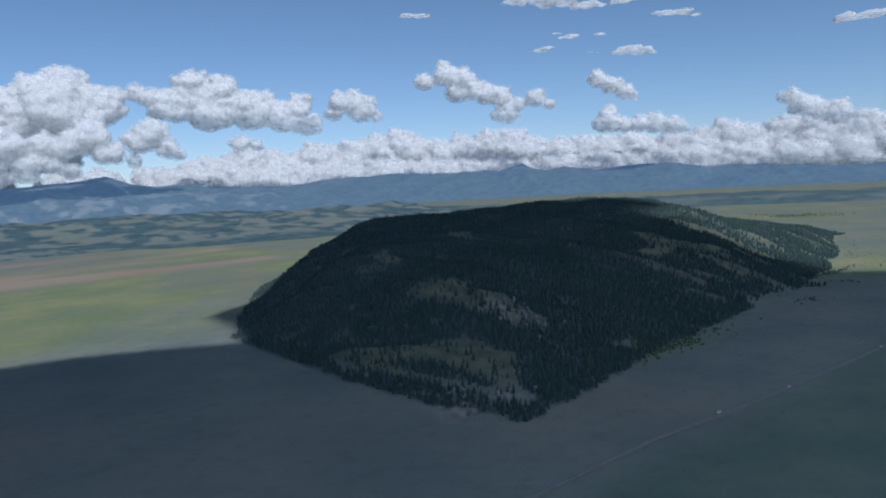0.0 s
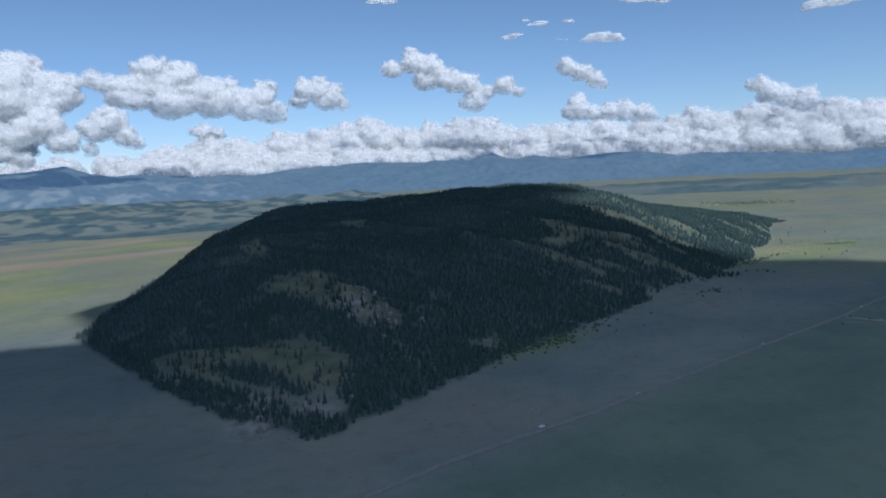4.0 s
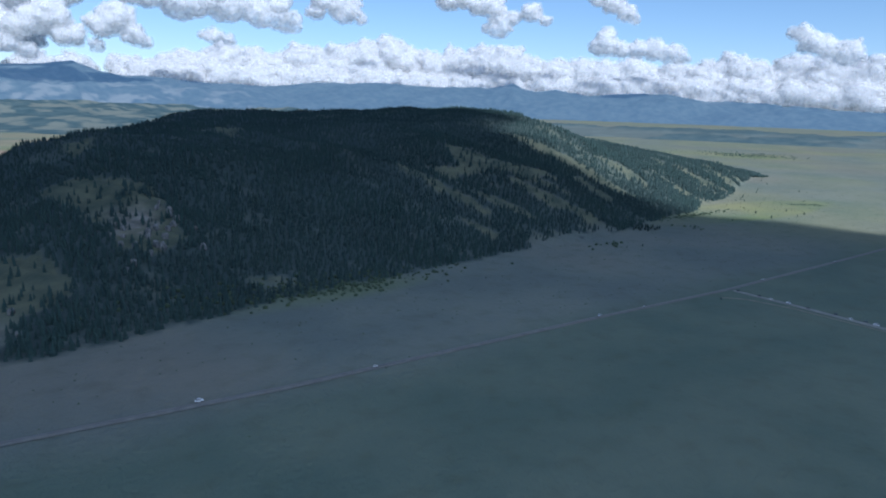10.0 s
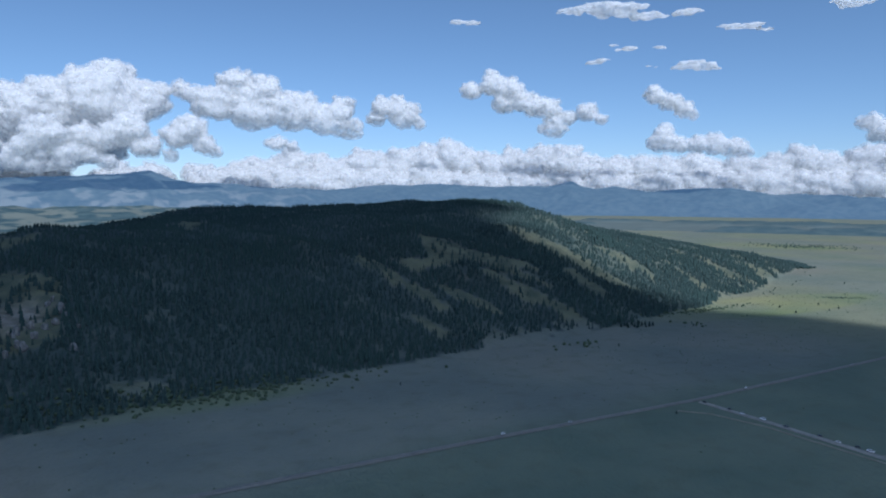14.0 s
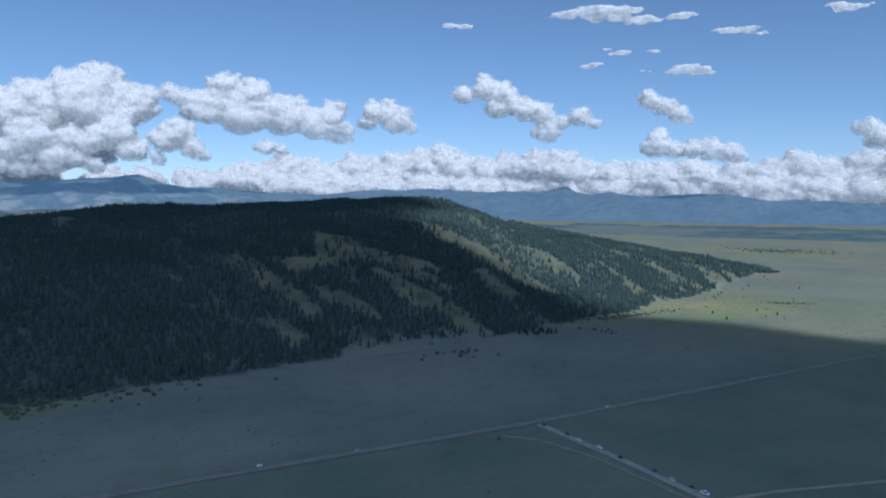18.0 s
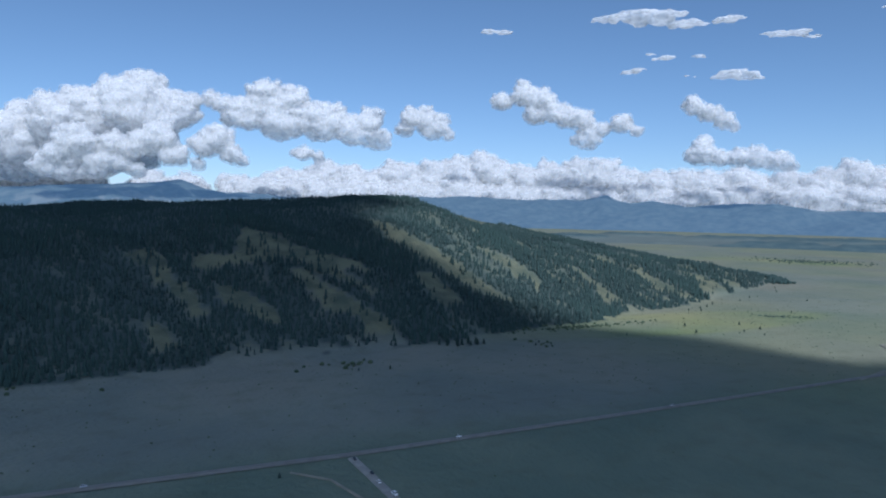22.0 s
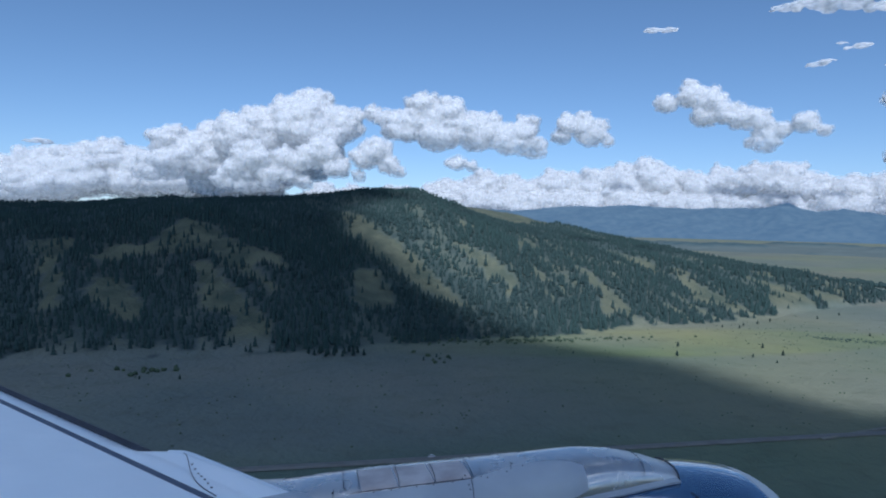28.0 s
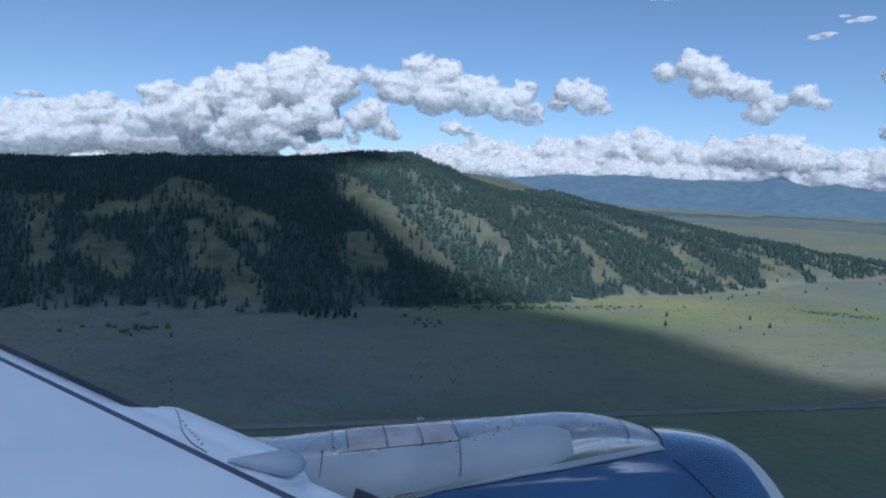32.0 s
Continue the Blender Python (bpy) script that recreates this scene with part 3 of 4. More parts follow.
cloud([(103.5, 309, 23, 7), (102.8, 313, 35, 10), (102.19, 305, 23, 7)], "tiny white wisp of cloud", 25, 2800)
cloud([(77.57, 299, 62, 61), (78.4, 277, 55, 54), (76.35, 250, 45, 44), (75.52, 230, 25, 24), (78.85, 213, 29, 29)], "small heaped white cumulus above the mountains", 26, 2640)
cloud([(74.08, 479, 74, 73), (71.93, 461, 80, 78), (77.03, 451, 48, 47), (78.24, 469, 40, 39), (79.45, 465, 32, 31), (75.38, 412, 74, 73), (72.83, 384, 93, 91), (69.75, 388, 93, 91), (68.38, 445, 37, 36), (67.05, 369, 85, 83), (65.67, 415, 53, 52), (65.23, 336, 53, 52), (76.65, 398, 39, 39)], "long heaped white cumulus with grey hollows", 27, 2800)
cloud([(62.43, 428, 48, 47), (61.27, 440, 42, 42), (60.1, 418, 37, 36), (62.91, 383, 37, 36), (60.81, 373, 42, 41), (59.4, 362, 26, 26), (61.04, 400, 48, 47), (60.1, 384, 37, 36)], "compact white cumulus with a ragged edge", 28, 2800)
cloud([(53.53, 554, 32, 31), (53.53, 509, 48, 47), (52.13, 497, 59, 58), (55.17, 493, 42, 42), (51.19, 451, 53, 52), (49.79, 428, 53, 52), (52.59, 441, 48, 47), (48.63, 416, 48, 47), (47.47, 381, 37, 36), (45.88, 402, 42, 42), (48.39, 343, 48, 47), (49.31, 344, 26, 26), (44.74, 378, 26, 26)], "ragged white cumulus with a pointed tower", 29, 2800)
cloud([(40.56, 460, 42, 42), (39.46, 436, 42, 42), (38.38, 402, 37, 36), (41.21, 468, 21, 21), (37.73, 383, 21, 21)], "small flat-based white cumulus", 30, 2800)
cloud([(39.84, 317, 40, 39), (40.04, 285, 53, 52), (38.74, 272, 37, 36), (37.46, 271, 42, 41), (36.2, 269, 47, 47), (34.95, 257, 42, 41), (34.13, 249, 31, 31)], "low white cumulus near the range", 31, 2800)
cloud([(45.32, 797, 72, 21), (43.1, 781, 84, 25), (41.34, 758, 53, 16), (47.35, 795, 42, 12), (44.43, 810, 48, 14)], "thin torn white cloud high in the sky", 32, 2800)
cloud([(56.34, 764, 35, 10), (55.32, 762, 35, 10)], "thin white cloud wisp", 33, 2800)
cloud([(37.83, 568, 59, 17), (38.67, 562, 35, 10), (36.78, 556, 35, 10)], "small flat white cloud", 34, 2800)
cloud([(34.81, 698, 41, 12), (33.81, 696, 41, 12), (32.93, 682, 26, 8), (35.63, 704, 29, 9)], "small torn white cloud", 35, 2800)
cloud([(45.48, 596, 29, 9), (44.72, 606, 29, 9)], "faint white cloud scrap", 36, 2800)
cloud([(38.35, 765, 47, 14), (39.11, 772, 23, 7)], "faint white cloud scrap", 37, 2800)
cloud([(42.82, 643, 35, 10), (43.94, 661, 20, 6), (40.42, 644, 23, 7), (41.26, 577, 17, 5), (40.61, 573, 14, 4)], "faint white cloud scraps in a row", 38, 2800)
cloud([(70.73, 262, 32, 31), (69.62, 253, 24, 24), (71.53, 266, 22, 21)], "small low white cloud", 39, 2600)
cloud([(21.52, 596, 64, 19), (20.41, 596, 51, 15), (22.47, 590, 32, 9)], "torn white cloud high over the valley", 40, 2800)
cloud([(30.64, 861, 46, 14), (29.23, 848, 52, 15), (28.12, 833, 34, 10)], "torn white cloud scrap high in the sky", 41, 2800)
cloud([(28.12, 749, 34, 10), (27.27, 734, 40, 12), (26.45, 739, 28, 8)], "small torn white cloud", 42, 2800)
cloud([(25.86, 330, 37, 36), (24.96, 296, 53, 52), (24.08, 275, 48, 47), (26.57, 336, 24, 23), (22.9, 258, 53, 52)], "heaped white cumulus beyond the valley", 43, 2820)
cloud([(74.13, 174, 85, 63), (72.39, 175, 106, 78), (69.73, 187, 128, 94), (67.02, 180, 123, 90), (64.26, 186, 139, 102), (65.18, 222, 64, 47), (60.99, 195, 150, 110), (58.64, 209, 150, 110), (57.22, 262, 107, 79), (55.81, 234, 107, 79), (57.41, 306, 64, 47), (59.58, 251, 85, 63), (62.39, 234, 75, 55), (67.92, 231, 64, 47), (70.61, 219, 64, 47)], "long low cloud bank along the mountains", 44, 3400)
cloud([(53.45, 181, 150, 110), (51.1, 194, 150, 110), (49.01, 260, 96, 71), (48.31, 232, 128, 94), (49.94, 238, 85, 63), (46.01, 226, 75, 55), (46.0, 179, 139, 102), (43.73, 178, 123, 90), (41.5, 177, 123, 90), (39.32, 176, 123, 90), (37.19, 188, 123, 90)], "long low cloud bank along the mountains", 45, 3400)
cloud([(34.49, 191, 107, 79), (32.27, 164, 139, 102), (30.17, 222, 107, 79), (29.61, 231, 75, 55), (32.3, 209, 85, 63), (25.95, 216, 96, 71), (28.45, 178, 123, 90), (26.62, 159, 128, 94), (24.87, 177, 139, 102), (23.18, 175, 150, 110), (21.22, 165, 160, 118), (19.34, 152, 160, 118), (17.55, 139, 160, 118)], "pale low cloud bank over the far valley", 46, 3400)
cloud([(76 - 1.85 * j, 118 + 12 * (j % 2) - 0.5 * j, 112, 70) for j in range(34)], "hazy foot of the low cloud bank", 47, 3270)
cloud([(77.08, 168, 74, 55), (80.34, 140, 106, 78), (83.05, 151, 96, 70), (75.42, 142, 74, 55), (87.43, 137, 85, 62), (89.48, 135, 106, 78), (91.44, 134, 117, 86)], "low pale clouds on the skyline", 48, 3400)



# the broad cloud overhead, whose shade lies on the butte and the valley
def make_deck():
    c = Mat("cloud_deck", 1.0)
    c.color(c.mix(c.noise(120, 4), (0.85, 0.87, 0.9), (0.93, 0.94, 0.96)))
    tr = c.n.new("ShaderNodeBsdfTransparent")
    mx = c.n.new("ShaderNodeMixShader")
    c.l.new(c.attr("cover"), mx.inputs[0])
    c.l.new(tr.outputs[0], mx.inputs[1])
    tl = c.n.new("ShaderNodeBsdfTranslucent")
    c.l.new(c.mix(c.noise(190, 4, lo=0.47, hi=0.54), (0.24, 0.36, 0.54), (0.98, 1.0, 1.0)), tl.inputs["Color"])
    body = c.n.new("ShaderNodeMixShader")
    body.inputs[0].default_value = 0.9
    c.l.new(c.b.outputs[0], body.inputs[1])
    c.l.new(tl.outputs[0], body.inputs[2])
    c.l.new(body.outputs[0], mx.inputs[2])
    c.l.new(mx.outputs[0], c.n["Material Output"].inputs["Surface"])
    return c.m


DECK_Z = 430.0
DECK_EDGE = [(1700, 120), (1000, 138), (800, 146), (752, 160), (734, 215), (707, 262), (686, 300), (675, 325), (665, 357), (651, 407), (639, 467), (690, 560), (690, 700), (520, 760), (380, 740),
             (278, 616), (234, 594), (209, 572), (207, 508), (190, 455), (139, 484), (95, 506), (-60, 530), (-500, 560), (-1500, 600)]


def deck():
    """A flat-based cloud; its outline is the shade's, carried up along the sun's rays."""
    off = sun_way * (DECK_Z / sun_way.z)
    xs, ys = np.arange(-1600, 1720, 9.0), np.arange(-1300, 810, 9.0)
    X, Y = np.meshgrid(xs, ys, indexing="ij")
    poly = [Vector(p) for p in DECK_EDGE] + [Vector((-1500, -1500)), Vector((1700, -1500))]
    crisp = smooth(420, 300, X) * smooth(400, 450, Y)
    sd = (edge_gap(X, Y, poly) + (fbm(X, Y, 90, 2) - 0.5) * (20 + 22 * smooth(700, 730, X) * smooth(280, 240, Y)) * (1 - 0.7 * crisp)) * (1 + 1.5 * crisp)
    me = grid_mesh("cloud_deck", X + off.x, Y + off.y, DECK_Z + 30 * smooth(0, 120, sd) * fbm(X, Y, 120, 1), make_deck())
    hill = smooth(230, 300, Y) * smooth(520, 600, X)
    bald = smooth(1.25, 0.95, np.hypot((X - 745) / 75, (Y - 560) / 80))
    scraps = smooth(0.52, 0.58, fbm(X, Y, 85, 4, 4)) * smooth(560, 600, X) * smooth(960, 880, X) * smooth(452, 490, Y) * smooth(800, 740, Y) * (1 - bald)
    cover = np.maximum(scraps, np.where(hill > 0, smooth(-13 - 6 * hill, 15 + 8 * hill, sd), smooth(-13, 15, sd)))
    attribute(me, "cover", cover)
    return tagged(new("cloud", me), "broad grey-white cloud overhead shading the valley", "cloud")


deck()


# ---------------- woods ----------------
def make_tree_mats():
    n = Mat("conifer_needles", 0.9)
    n.b.inputs["Specular IOR Level"].default_value = 0.15
    c = n.mix(n.island(), (0.023, 0.042, 0.041), (0.048, 0.073, 0.067))
    n.color(n.mix(n.noise(45, 3), c, (0.036, 0.062, 0.056)))
    b = Mat("broadleaf", 0.9)
    b.color(b.mix(b.noise(1.2, 4), (0.038, 0.060, 0.034), (0.062, 0.088, 0.046)))
    k = Mat("bark", 0.95)
    k.color(k.mix(k.noise(0.4, 4, (1, 1, 0.2)), (0.08, 0.06, 0.045), (0.16, 0.13, 0.10)))
    return n.m, b.m, k.m


MAT_NEEDLE, MAT_LEAF, MAT_BARK = make_tree_mats()


def conifer_net(rs, tiers=4, sides=6):
    """A small conifer of height 1: ragged tiers of boughs that narrow to a tip."""
    co, tri = [], []
    for k in range(tiers):
        z0, z1 = 0.08 + 0.84 * k / tiers * 0.95, min(1.0, 0.08 + 0.84 * (k + 1.55) / tiers)
        r = 0.21 * (1 - k / tiers) ** 0.8 + 0.02
        b = len(co)
        for j in range(sides):
            a = 2 * math.pi * (j + 0.5 * (k % 2)) / sides + rs.uniform(-0.2, 0.2)
            q = r * rs.uniform(0.7, 1.2)
            co.append((q * math.cos(a), q * math.sin(a), z0 + rs.uniform(-0.04, 0.03)))
        co.append((rs.uniform(-0.015, 0.015), rs.uniform(-0.015, 0.015), z1))
        for j in range(sides):
            tri.append((b + j, b + (j + 1) % sides, b + sides))
    return np.array(co), np.array(tri)


def woods():
    rs = np.random.RandomState(5)
    kinds = [conifer_net(rs) for _ in range(8)]
    xs, ys = np.meshgrid(np.arange(188, 1042, 2.5), np.arange(200, 700, 2.5), indexing="ij")
    x = (xs + rs.uniform(-1.3, 1.3, xs.shape)).ravel()
    y = (ys + rs.uniform(-1.5, 1.5, ys.shape)).ravel()
    h = butte_height(x, y)
    keep = (h > 0.15) & (rs.rand(len(x)) < wood_cover(x, y, h) * np.where(y > 520, 0.6, 0.95) + np.where(x < 330, 0.11 + 0.25 * smooth(0.5, 0.65, vnoise(x, y, 9, 5)), np.where(x < 615, 0.07, 0.03) + 0.2 * smooth(0.55, 0.68, vnoise(x, y, 11, 3))) * (y < 500) * (h > 1.5))
    x, y, z = x[keep], y[keep], ground_height(x[keep], y[keep])
    pick = rs.randint(0, 8, len(x))
    tall = rs.uniform(2.4, 5.4, len(x)) * (0.7 + 0.5 * fbm(x, y, 40, 1)) * np.where(y > 400, 0.72, 1.0)
    turn = rs.uniform(0, 6.28, len(x))
    cos, tris, base = [], [], 0
    for k, (co, tri) in enumerate(kinds):
        w = np.where(pick == k)[0]
        c, s = np.cos(turn[w])[:, None], np.sin(turn[w])[:, None]
        t = tall[w][:, None]
        fat = (rs.uniform(0.8, 1.25, len(w)) * np.where(x[w] > 640, 1.25, 1.0))[:, None]
        p = np.stack([x[w][:, None] + (co[:, 0] * c - co[:, 1] * s) * t * fat, y[w][:, None] + (co[:, 0] * s + co[:, 1] * c) * t * fat, z[w][:, None] - 0.25 + co[:, 2] * t], -1)
        cos.append(p.reshape(-1, 3))
        tris.append((tri[None] + (base + np.arange(len(w)) * len(co))[:, None, None]).reshape(-1, 3))
        base += len(w) * len(co)
    me = soup_mesh("conifer_woods", np.concatenate(cos), np.concatenate(tris), MAT_NEEDLE)
    tagged(new("conifer_woods", me), "dense dark green conifers covering the butte", "forest", kind="stuff")


woods()


# ---------------- the airliner's wing and engine ----------------
def make_air_mats():
    w = Mat("wing_paint", 0.38)
    w.color(w.mix(w.noise(0.9, 5, own=True), (0.72, 0.77, 0.83), (0.79, 0.83, 0.88)))
    w.rough(w.noise(0.35, 4, own=True), 0.32, 0.5)
    s = Mat("bare_aluminium", 0.3, 0.75)
    s.color(s.mix(s.noise(0.5, 4, own=True), (0.50, 0.50, 0.51), (0.66, 0.65, 0.65)))
    s.rough(s.noise(0.4, 4, own=True), 0.16, 0.36)
    t = Mat("heat_tinted_aluminium", 0.4, 0.7)
    t.color(t.mix(t.noise(0.22, 4, own=True), (0.48, 0.41, 0.39), (0.70, 0.64, 0.61)))
    b = Mat("blue_cowl_paint", 0.13, 0.35)
    b.color(b.mix(b.noise(0.5, 4, own=True), (0.028, 0.082, 0.19), (0.042, 0.112, 0.24)))
    b.b.inputs["Coat Weight"].default_value = 1.0
    b.b.inputs["Coat Roughness"].default_value = 0.03
    b.b.inputs["Coat IOR"].default_value = 2.3
    g = Mat("grey_fairing_paint", 0.42)
    g.color(g.mix(g.noise(0.6, 4, own=True), (0.30, 0.335, 0.39), (0.38, 0.42, 0.47)))
    d = Mat("dark_trim", 0.6)
    d.color(d.mix(d.noise(0.2, 3, own=True), (0.012, 0.016, 0.03), (0.03, 0.035, 0.05)))
    l = Mat("polished_lip", 0.35, 0.15)
    l.color(l.mix(l.noise(0.2, 4, own=True), (0.44, 0.47, 0.50), (0.54, 0.56, 0.58)))
    q = Mat("slot_shade", 0.6)
    q.color(q.mix(q.noise(0.3, 3, own=True), (0.05, 0.065, 0.11), (0.07, 0.085, 0.13)))
    p = Mat("polished_highlight", 0.3, 0.6)
    p.color(p.mix(p.noise(0.15, 4, own=True), (0.84, 0.86, 0.88), (0.92, 0.93, 0.94)))
    return q.m, w.m, s.m, t.m, b.m, g.m, d.m, l.m, p.m


SLOT, WING, SILVER, TINTED, BLUE, FAIR, DARK, LIP, BRIGHT = make_air_mats()
plane = tagged(new("airliner"), "white airliner wing with blue and silver jet engine", "aircraft")
plane.location = (591.82, -9.51, 50.07)


def surface(rows_of, closed=False, bm=None):
    """A skin over rows of places."""
    bm = bm or bmesh.new()
    vs = [[bm.verts.new(p) for p in row] for row in rows_of]
    for a, b in zip(vs, vs[1:]):
        n = len(a)
        for j in range(n if closed else n - 1):
            bm.faces.new((a[j], b[j], b[(j + 1) % n], a[(j + 1) % n]))
    return bm, vs


def capped(rows_of):
    bm, vs = surface(rows_of, True)
    bm.faces.new(vs[0])
    bm.faces.new(vs[-1][::-1])
    bmesh.ops.recalc_face_normals(bm, faces=bm.faces)
    return bm


# wing: leading edge line in plan, from the root outwards
LE = ((1.95, 1.55), (-5.2, 10.3))
LE_WAY = Vector((LE[1][0] - LE[0][0], LE[1][1] - LE[0][1], 0)).normalized()
BACK = Vector((-LE_WAY.y, LE_WAY.x, 0))


def wing_place(s, d, z=0.0):
    """A place on the wing: s along the leading edge from the root, d behind it."""
    p = Vector((LE[0][0], LE[0][1], -1.62)) + LE_WAY * s + BACK * d
    bulge = 0.20 * (1 - math.exp(-max(d, 0) * 1.3)) - 0.06 * math.exp(-max(d, 0) * 6) + 0.018 * s * 0.5
    return p + Vector((0, 0, z + bulge - 0.05))


def wing_block(s0, s1, d0, d1, thick, drop_nose=False, step=0.25):
    rows_of = []
    for k in range(int((s1 - s0) / 0.3) + 2):
        s = s0 + (s1 - s0) * k / (int((s1 - s0) / 0.3) + 1)
        n = max(3, int((d1 - d0) / step))
        ds = [d0 + (d1 - d0) * (j / n) ** 1.5 for j in range(n + 1)]
        top = [wing_place(s, d) for d in ds]
        nose = []
        if drop_nose:
            for a in (30, 60, 90, 120, 150):
                c = wing_place(s, d0) + Vector((0, 0, -0.10))
                nose.append(c - BACK * 0.10 * math.sin(radians(a)) + Vector((0, 0, 0.10 * math.cos(radians(a)))))
        under = [p - Vector((0, 0, thick * (1 - 0.93 * (max(0, d - 1.0) / 3.6) ** 1.2))) for p, d in zip(top[::-1], ds[::-1])]
        rows_of.append(top + under + nose[::-1])
    return capped(rows_of)


wing = part("wing", wing_block(0.0, 11.2, 0.275, 4.6, 0.30), WING, plane, "pale grey painted wing skin")
slat_out = part("slat", wing_block(4.70, 11.2, 0.02, 0.225, 0.16, True, 0.05), WING, wing, "pale grey leading-edge slat")
slat_in = part("slat", wing_block(0.0, 3.05, -0.08, 0.225, 0.16, True, 0.05), WING, wing, "pale grey leading-edge slat")


def ribbon(places, width, up, thick=0.004):
    """A thin raised strip along places."""
    rows_of = []
    for k, p in enumerate(places):
        way = (places[min(k + 1, len(places) - 1)] - places[max(k - 1, 0)]).normalized()
        n = up(p) if callable(up) else Vector(up)
        side = way.cross(n).normalized() * width / 2
        rows_of.append([p - side, p - side + n * thick, p + side + n * thick, p + side])
    return capped(rows_of)


# a ribbon fills the slot; the slot's shade is put into its colour
part("slat_gap_shade", ribbon([wing_place(11.2 * k / 40, 0.25, -0.006) for k in range(41)], 0.062, (0, 0, 1), 0.008), SLOT, wing, "navy strip coloured as the shaded slot behind the slat")


def nose_band(s0, s1, ahead=0.02):
    rows_of = []
    for k in range(20):
        s = s0 + (s1 - s0) * k / 19
        c = wing_place(s, ahead) + Vector((0, 0, -0.045))
        rows_of.append([c - BACK * (0.055 + 0.10 * math.sin(radians(a))) * 0.9 + Vector((0, 0, 0.07 * math.cos(radians(a)))) for a in (20, 50, 80, 110, 140, 170)] + [c + Vector((0, 0, -0.1))])
    return capped(rows_of)


part("nose_strip", nose_band(4.66, 11.2), DARK, wing, "dark strip on the leading edge")
part("nose_strip", nose_band(0.0, 2.62, -0.12), DARK, wing, "dark strip on the leading edge")

# fairing where the pylon meets the wing
def saddle_lead(s):
    """Where the fairing's front edge runs, ahead of the wing's own."""
    return float(np.interp(s, [2.95, 3.15, 4.30, 4.45, 4.60, 4.72], [-0.16, -0.25, -0.25, -0.235, -0.16, -0.08]))


def saddle_rise(s, d):
    """How far the fairing stands over the wing's own skin."""
    lead = saddle_lead(s)
    g = min(1.0, max(0.0, (d - lead) / (0.215 - lead)))
    end = float(np.interp(s, [2.95, 3.2, 4.4, 4.72], [0.4, 1.0, 1.0, 0.3]))
    return end * (0.040 * (1 - g) + 0.03 * math.sin(math.pi * g)) - 0.05 * (1 - g) ** 9 + 0.004


def saddle():
    rows_of = []
    for k in range(34):
        s = 2.95 + 1.77 * k / 33
        lead = saddle_lead(s)
        ds = [lead + (0.215 - lead) * (j / 20) ** 1.5 for j in range(21)]
        row = [wing_place(s, d, saddle_rise(s, d)) for d in ds]
        row += [p - Vector((0, 0, 0.16)) for p in row[::-1]]
        rows_of.append(row)
    return capped(rows_of)


fairing = part("pylon_fairing", saddle(), WING, wing, "pale grey rounded fairing over the pylon")


def pod():
    """The rounded nose that closes the slat's end."""
    rows_of = []
    for k in range(24):
        f = k / 23
        r = 0.074 * math.sqrt(max(0.0, 1 - max(0, (f - 0.7) / 0.3) ** 2)) * min(1, 0.1 + f * 1.35) + 0.003
        c = Vector((-0.25 + 0.43 * f, 3.90 - 0.05 * f, -1.575 - 0.02 * f))
        rows_of.append([c + Vector((0.1 * math.cos(a) * r, 1.25 * math.cos(a) * r, math.sin(a) * r * 0.9)) for a in [2 * math.pi * j / 22 for j in range(22)]])
    return capped(rows_of)


# added bright strip that carries the highlight of the fairing's polished front edge
part("edge_highlight", ribbon([wing_place(s, saddle_lead(s) + 0.05, saddle_rise(s, saddle_lead(s) + 0.05) + 0.002) for s in [3.16 + 1.38 * k / 30 for k in range(31)]], 0.05, (0, 0, 1), 0.004), BRIGHT, wing, "bright polished strip added as the leading edge's highlight")
part("slat_end_pod", pod(), FAIR, wing, "grey rounded pod at the slat's end")


seam = ((4.45, -0.20), (4.30, -0.14), (4.16, -0.07), (3.98, 0.03), (3.84, 0.10), (3.72, 0.15), (3.60, 0.18), (3.45, 0.195))
part("panel_seam", ribbon([wing_place(a, d, saddle_rise(a, d) + 0.004) for a, d in seam], 0.004, (0, 0, 1)), DARK, wing)
for k in range(7):
    bm = bmesh.new()
    bmesh.ops.create_cone(bm, segments=10, radius1=0.008, radius2=0.006, depth=0.004, cap_ends=True)
    a, d = 4.10 - 0.085 * k, -0.06 + 0.032 * k
    part("rivet", bm, DARK, wing).location = wing_place(a, d, saddle_rise(a, d) + 0.004)

# nacelle
AX_Y, AX_Z = 5.0, -3.195


def ring(x, r, n=56, a0=0.0, a1=360.0):
    out = []
    for j in range(n):
        a = radians(a0 + (a1 - a0) * j / (n if a1 - a0 == 360 else n - 1))
        out.append(Vector((x, AX_Y + r * math.cos(a), AX_Z + r * math.sin(a))))
    return out


def turned(profile_pairs, n=56):
    bm, _ = surface([ring(x, r, n) for x, r in profile_pairs], True)
    bmesh.ops.recalc_face_normals(bm, faces=bm.faces)
    return bm


engine = new("engine")
engine.parent = plane
cowl = part("fan_cowl", turned([(0.35, 1.02), (0.7, 1.12), (1.2, 1.2), (1.8, 1.245), (2.4, 1.255), (2.9, 1.25), (3.2, 1.235), (3.40, 1.212), (3.55, 1.195), (3.67, 1.167), (3.67, 1.08), (0.35, 0.95), (0.35, 1.02)]), BLUE, engine, "glossy blue painted fan cowl")
part("intake_lip", turned([(3.675, 1.168), (3.74, 1.150), (3.80, 1.125), (3.845, 1.098), (3.875, 1.07), (3.88, 1.05), (3.87, 1.03), (3.77, 1.0), (3.6, 0.975), (3.0, 0.96), (3.0, 0.985), (3.675, 1.06), (3.675, 1.168)]), LIP, engine, "bare metal intake lip")
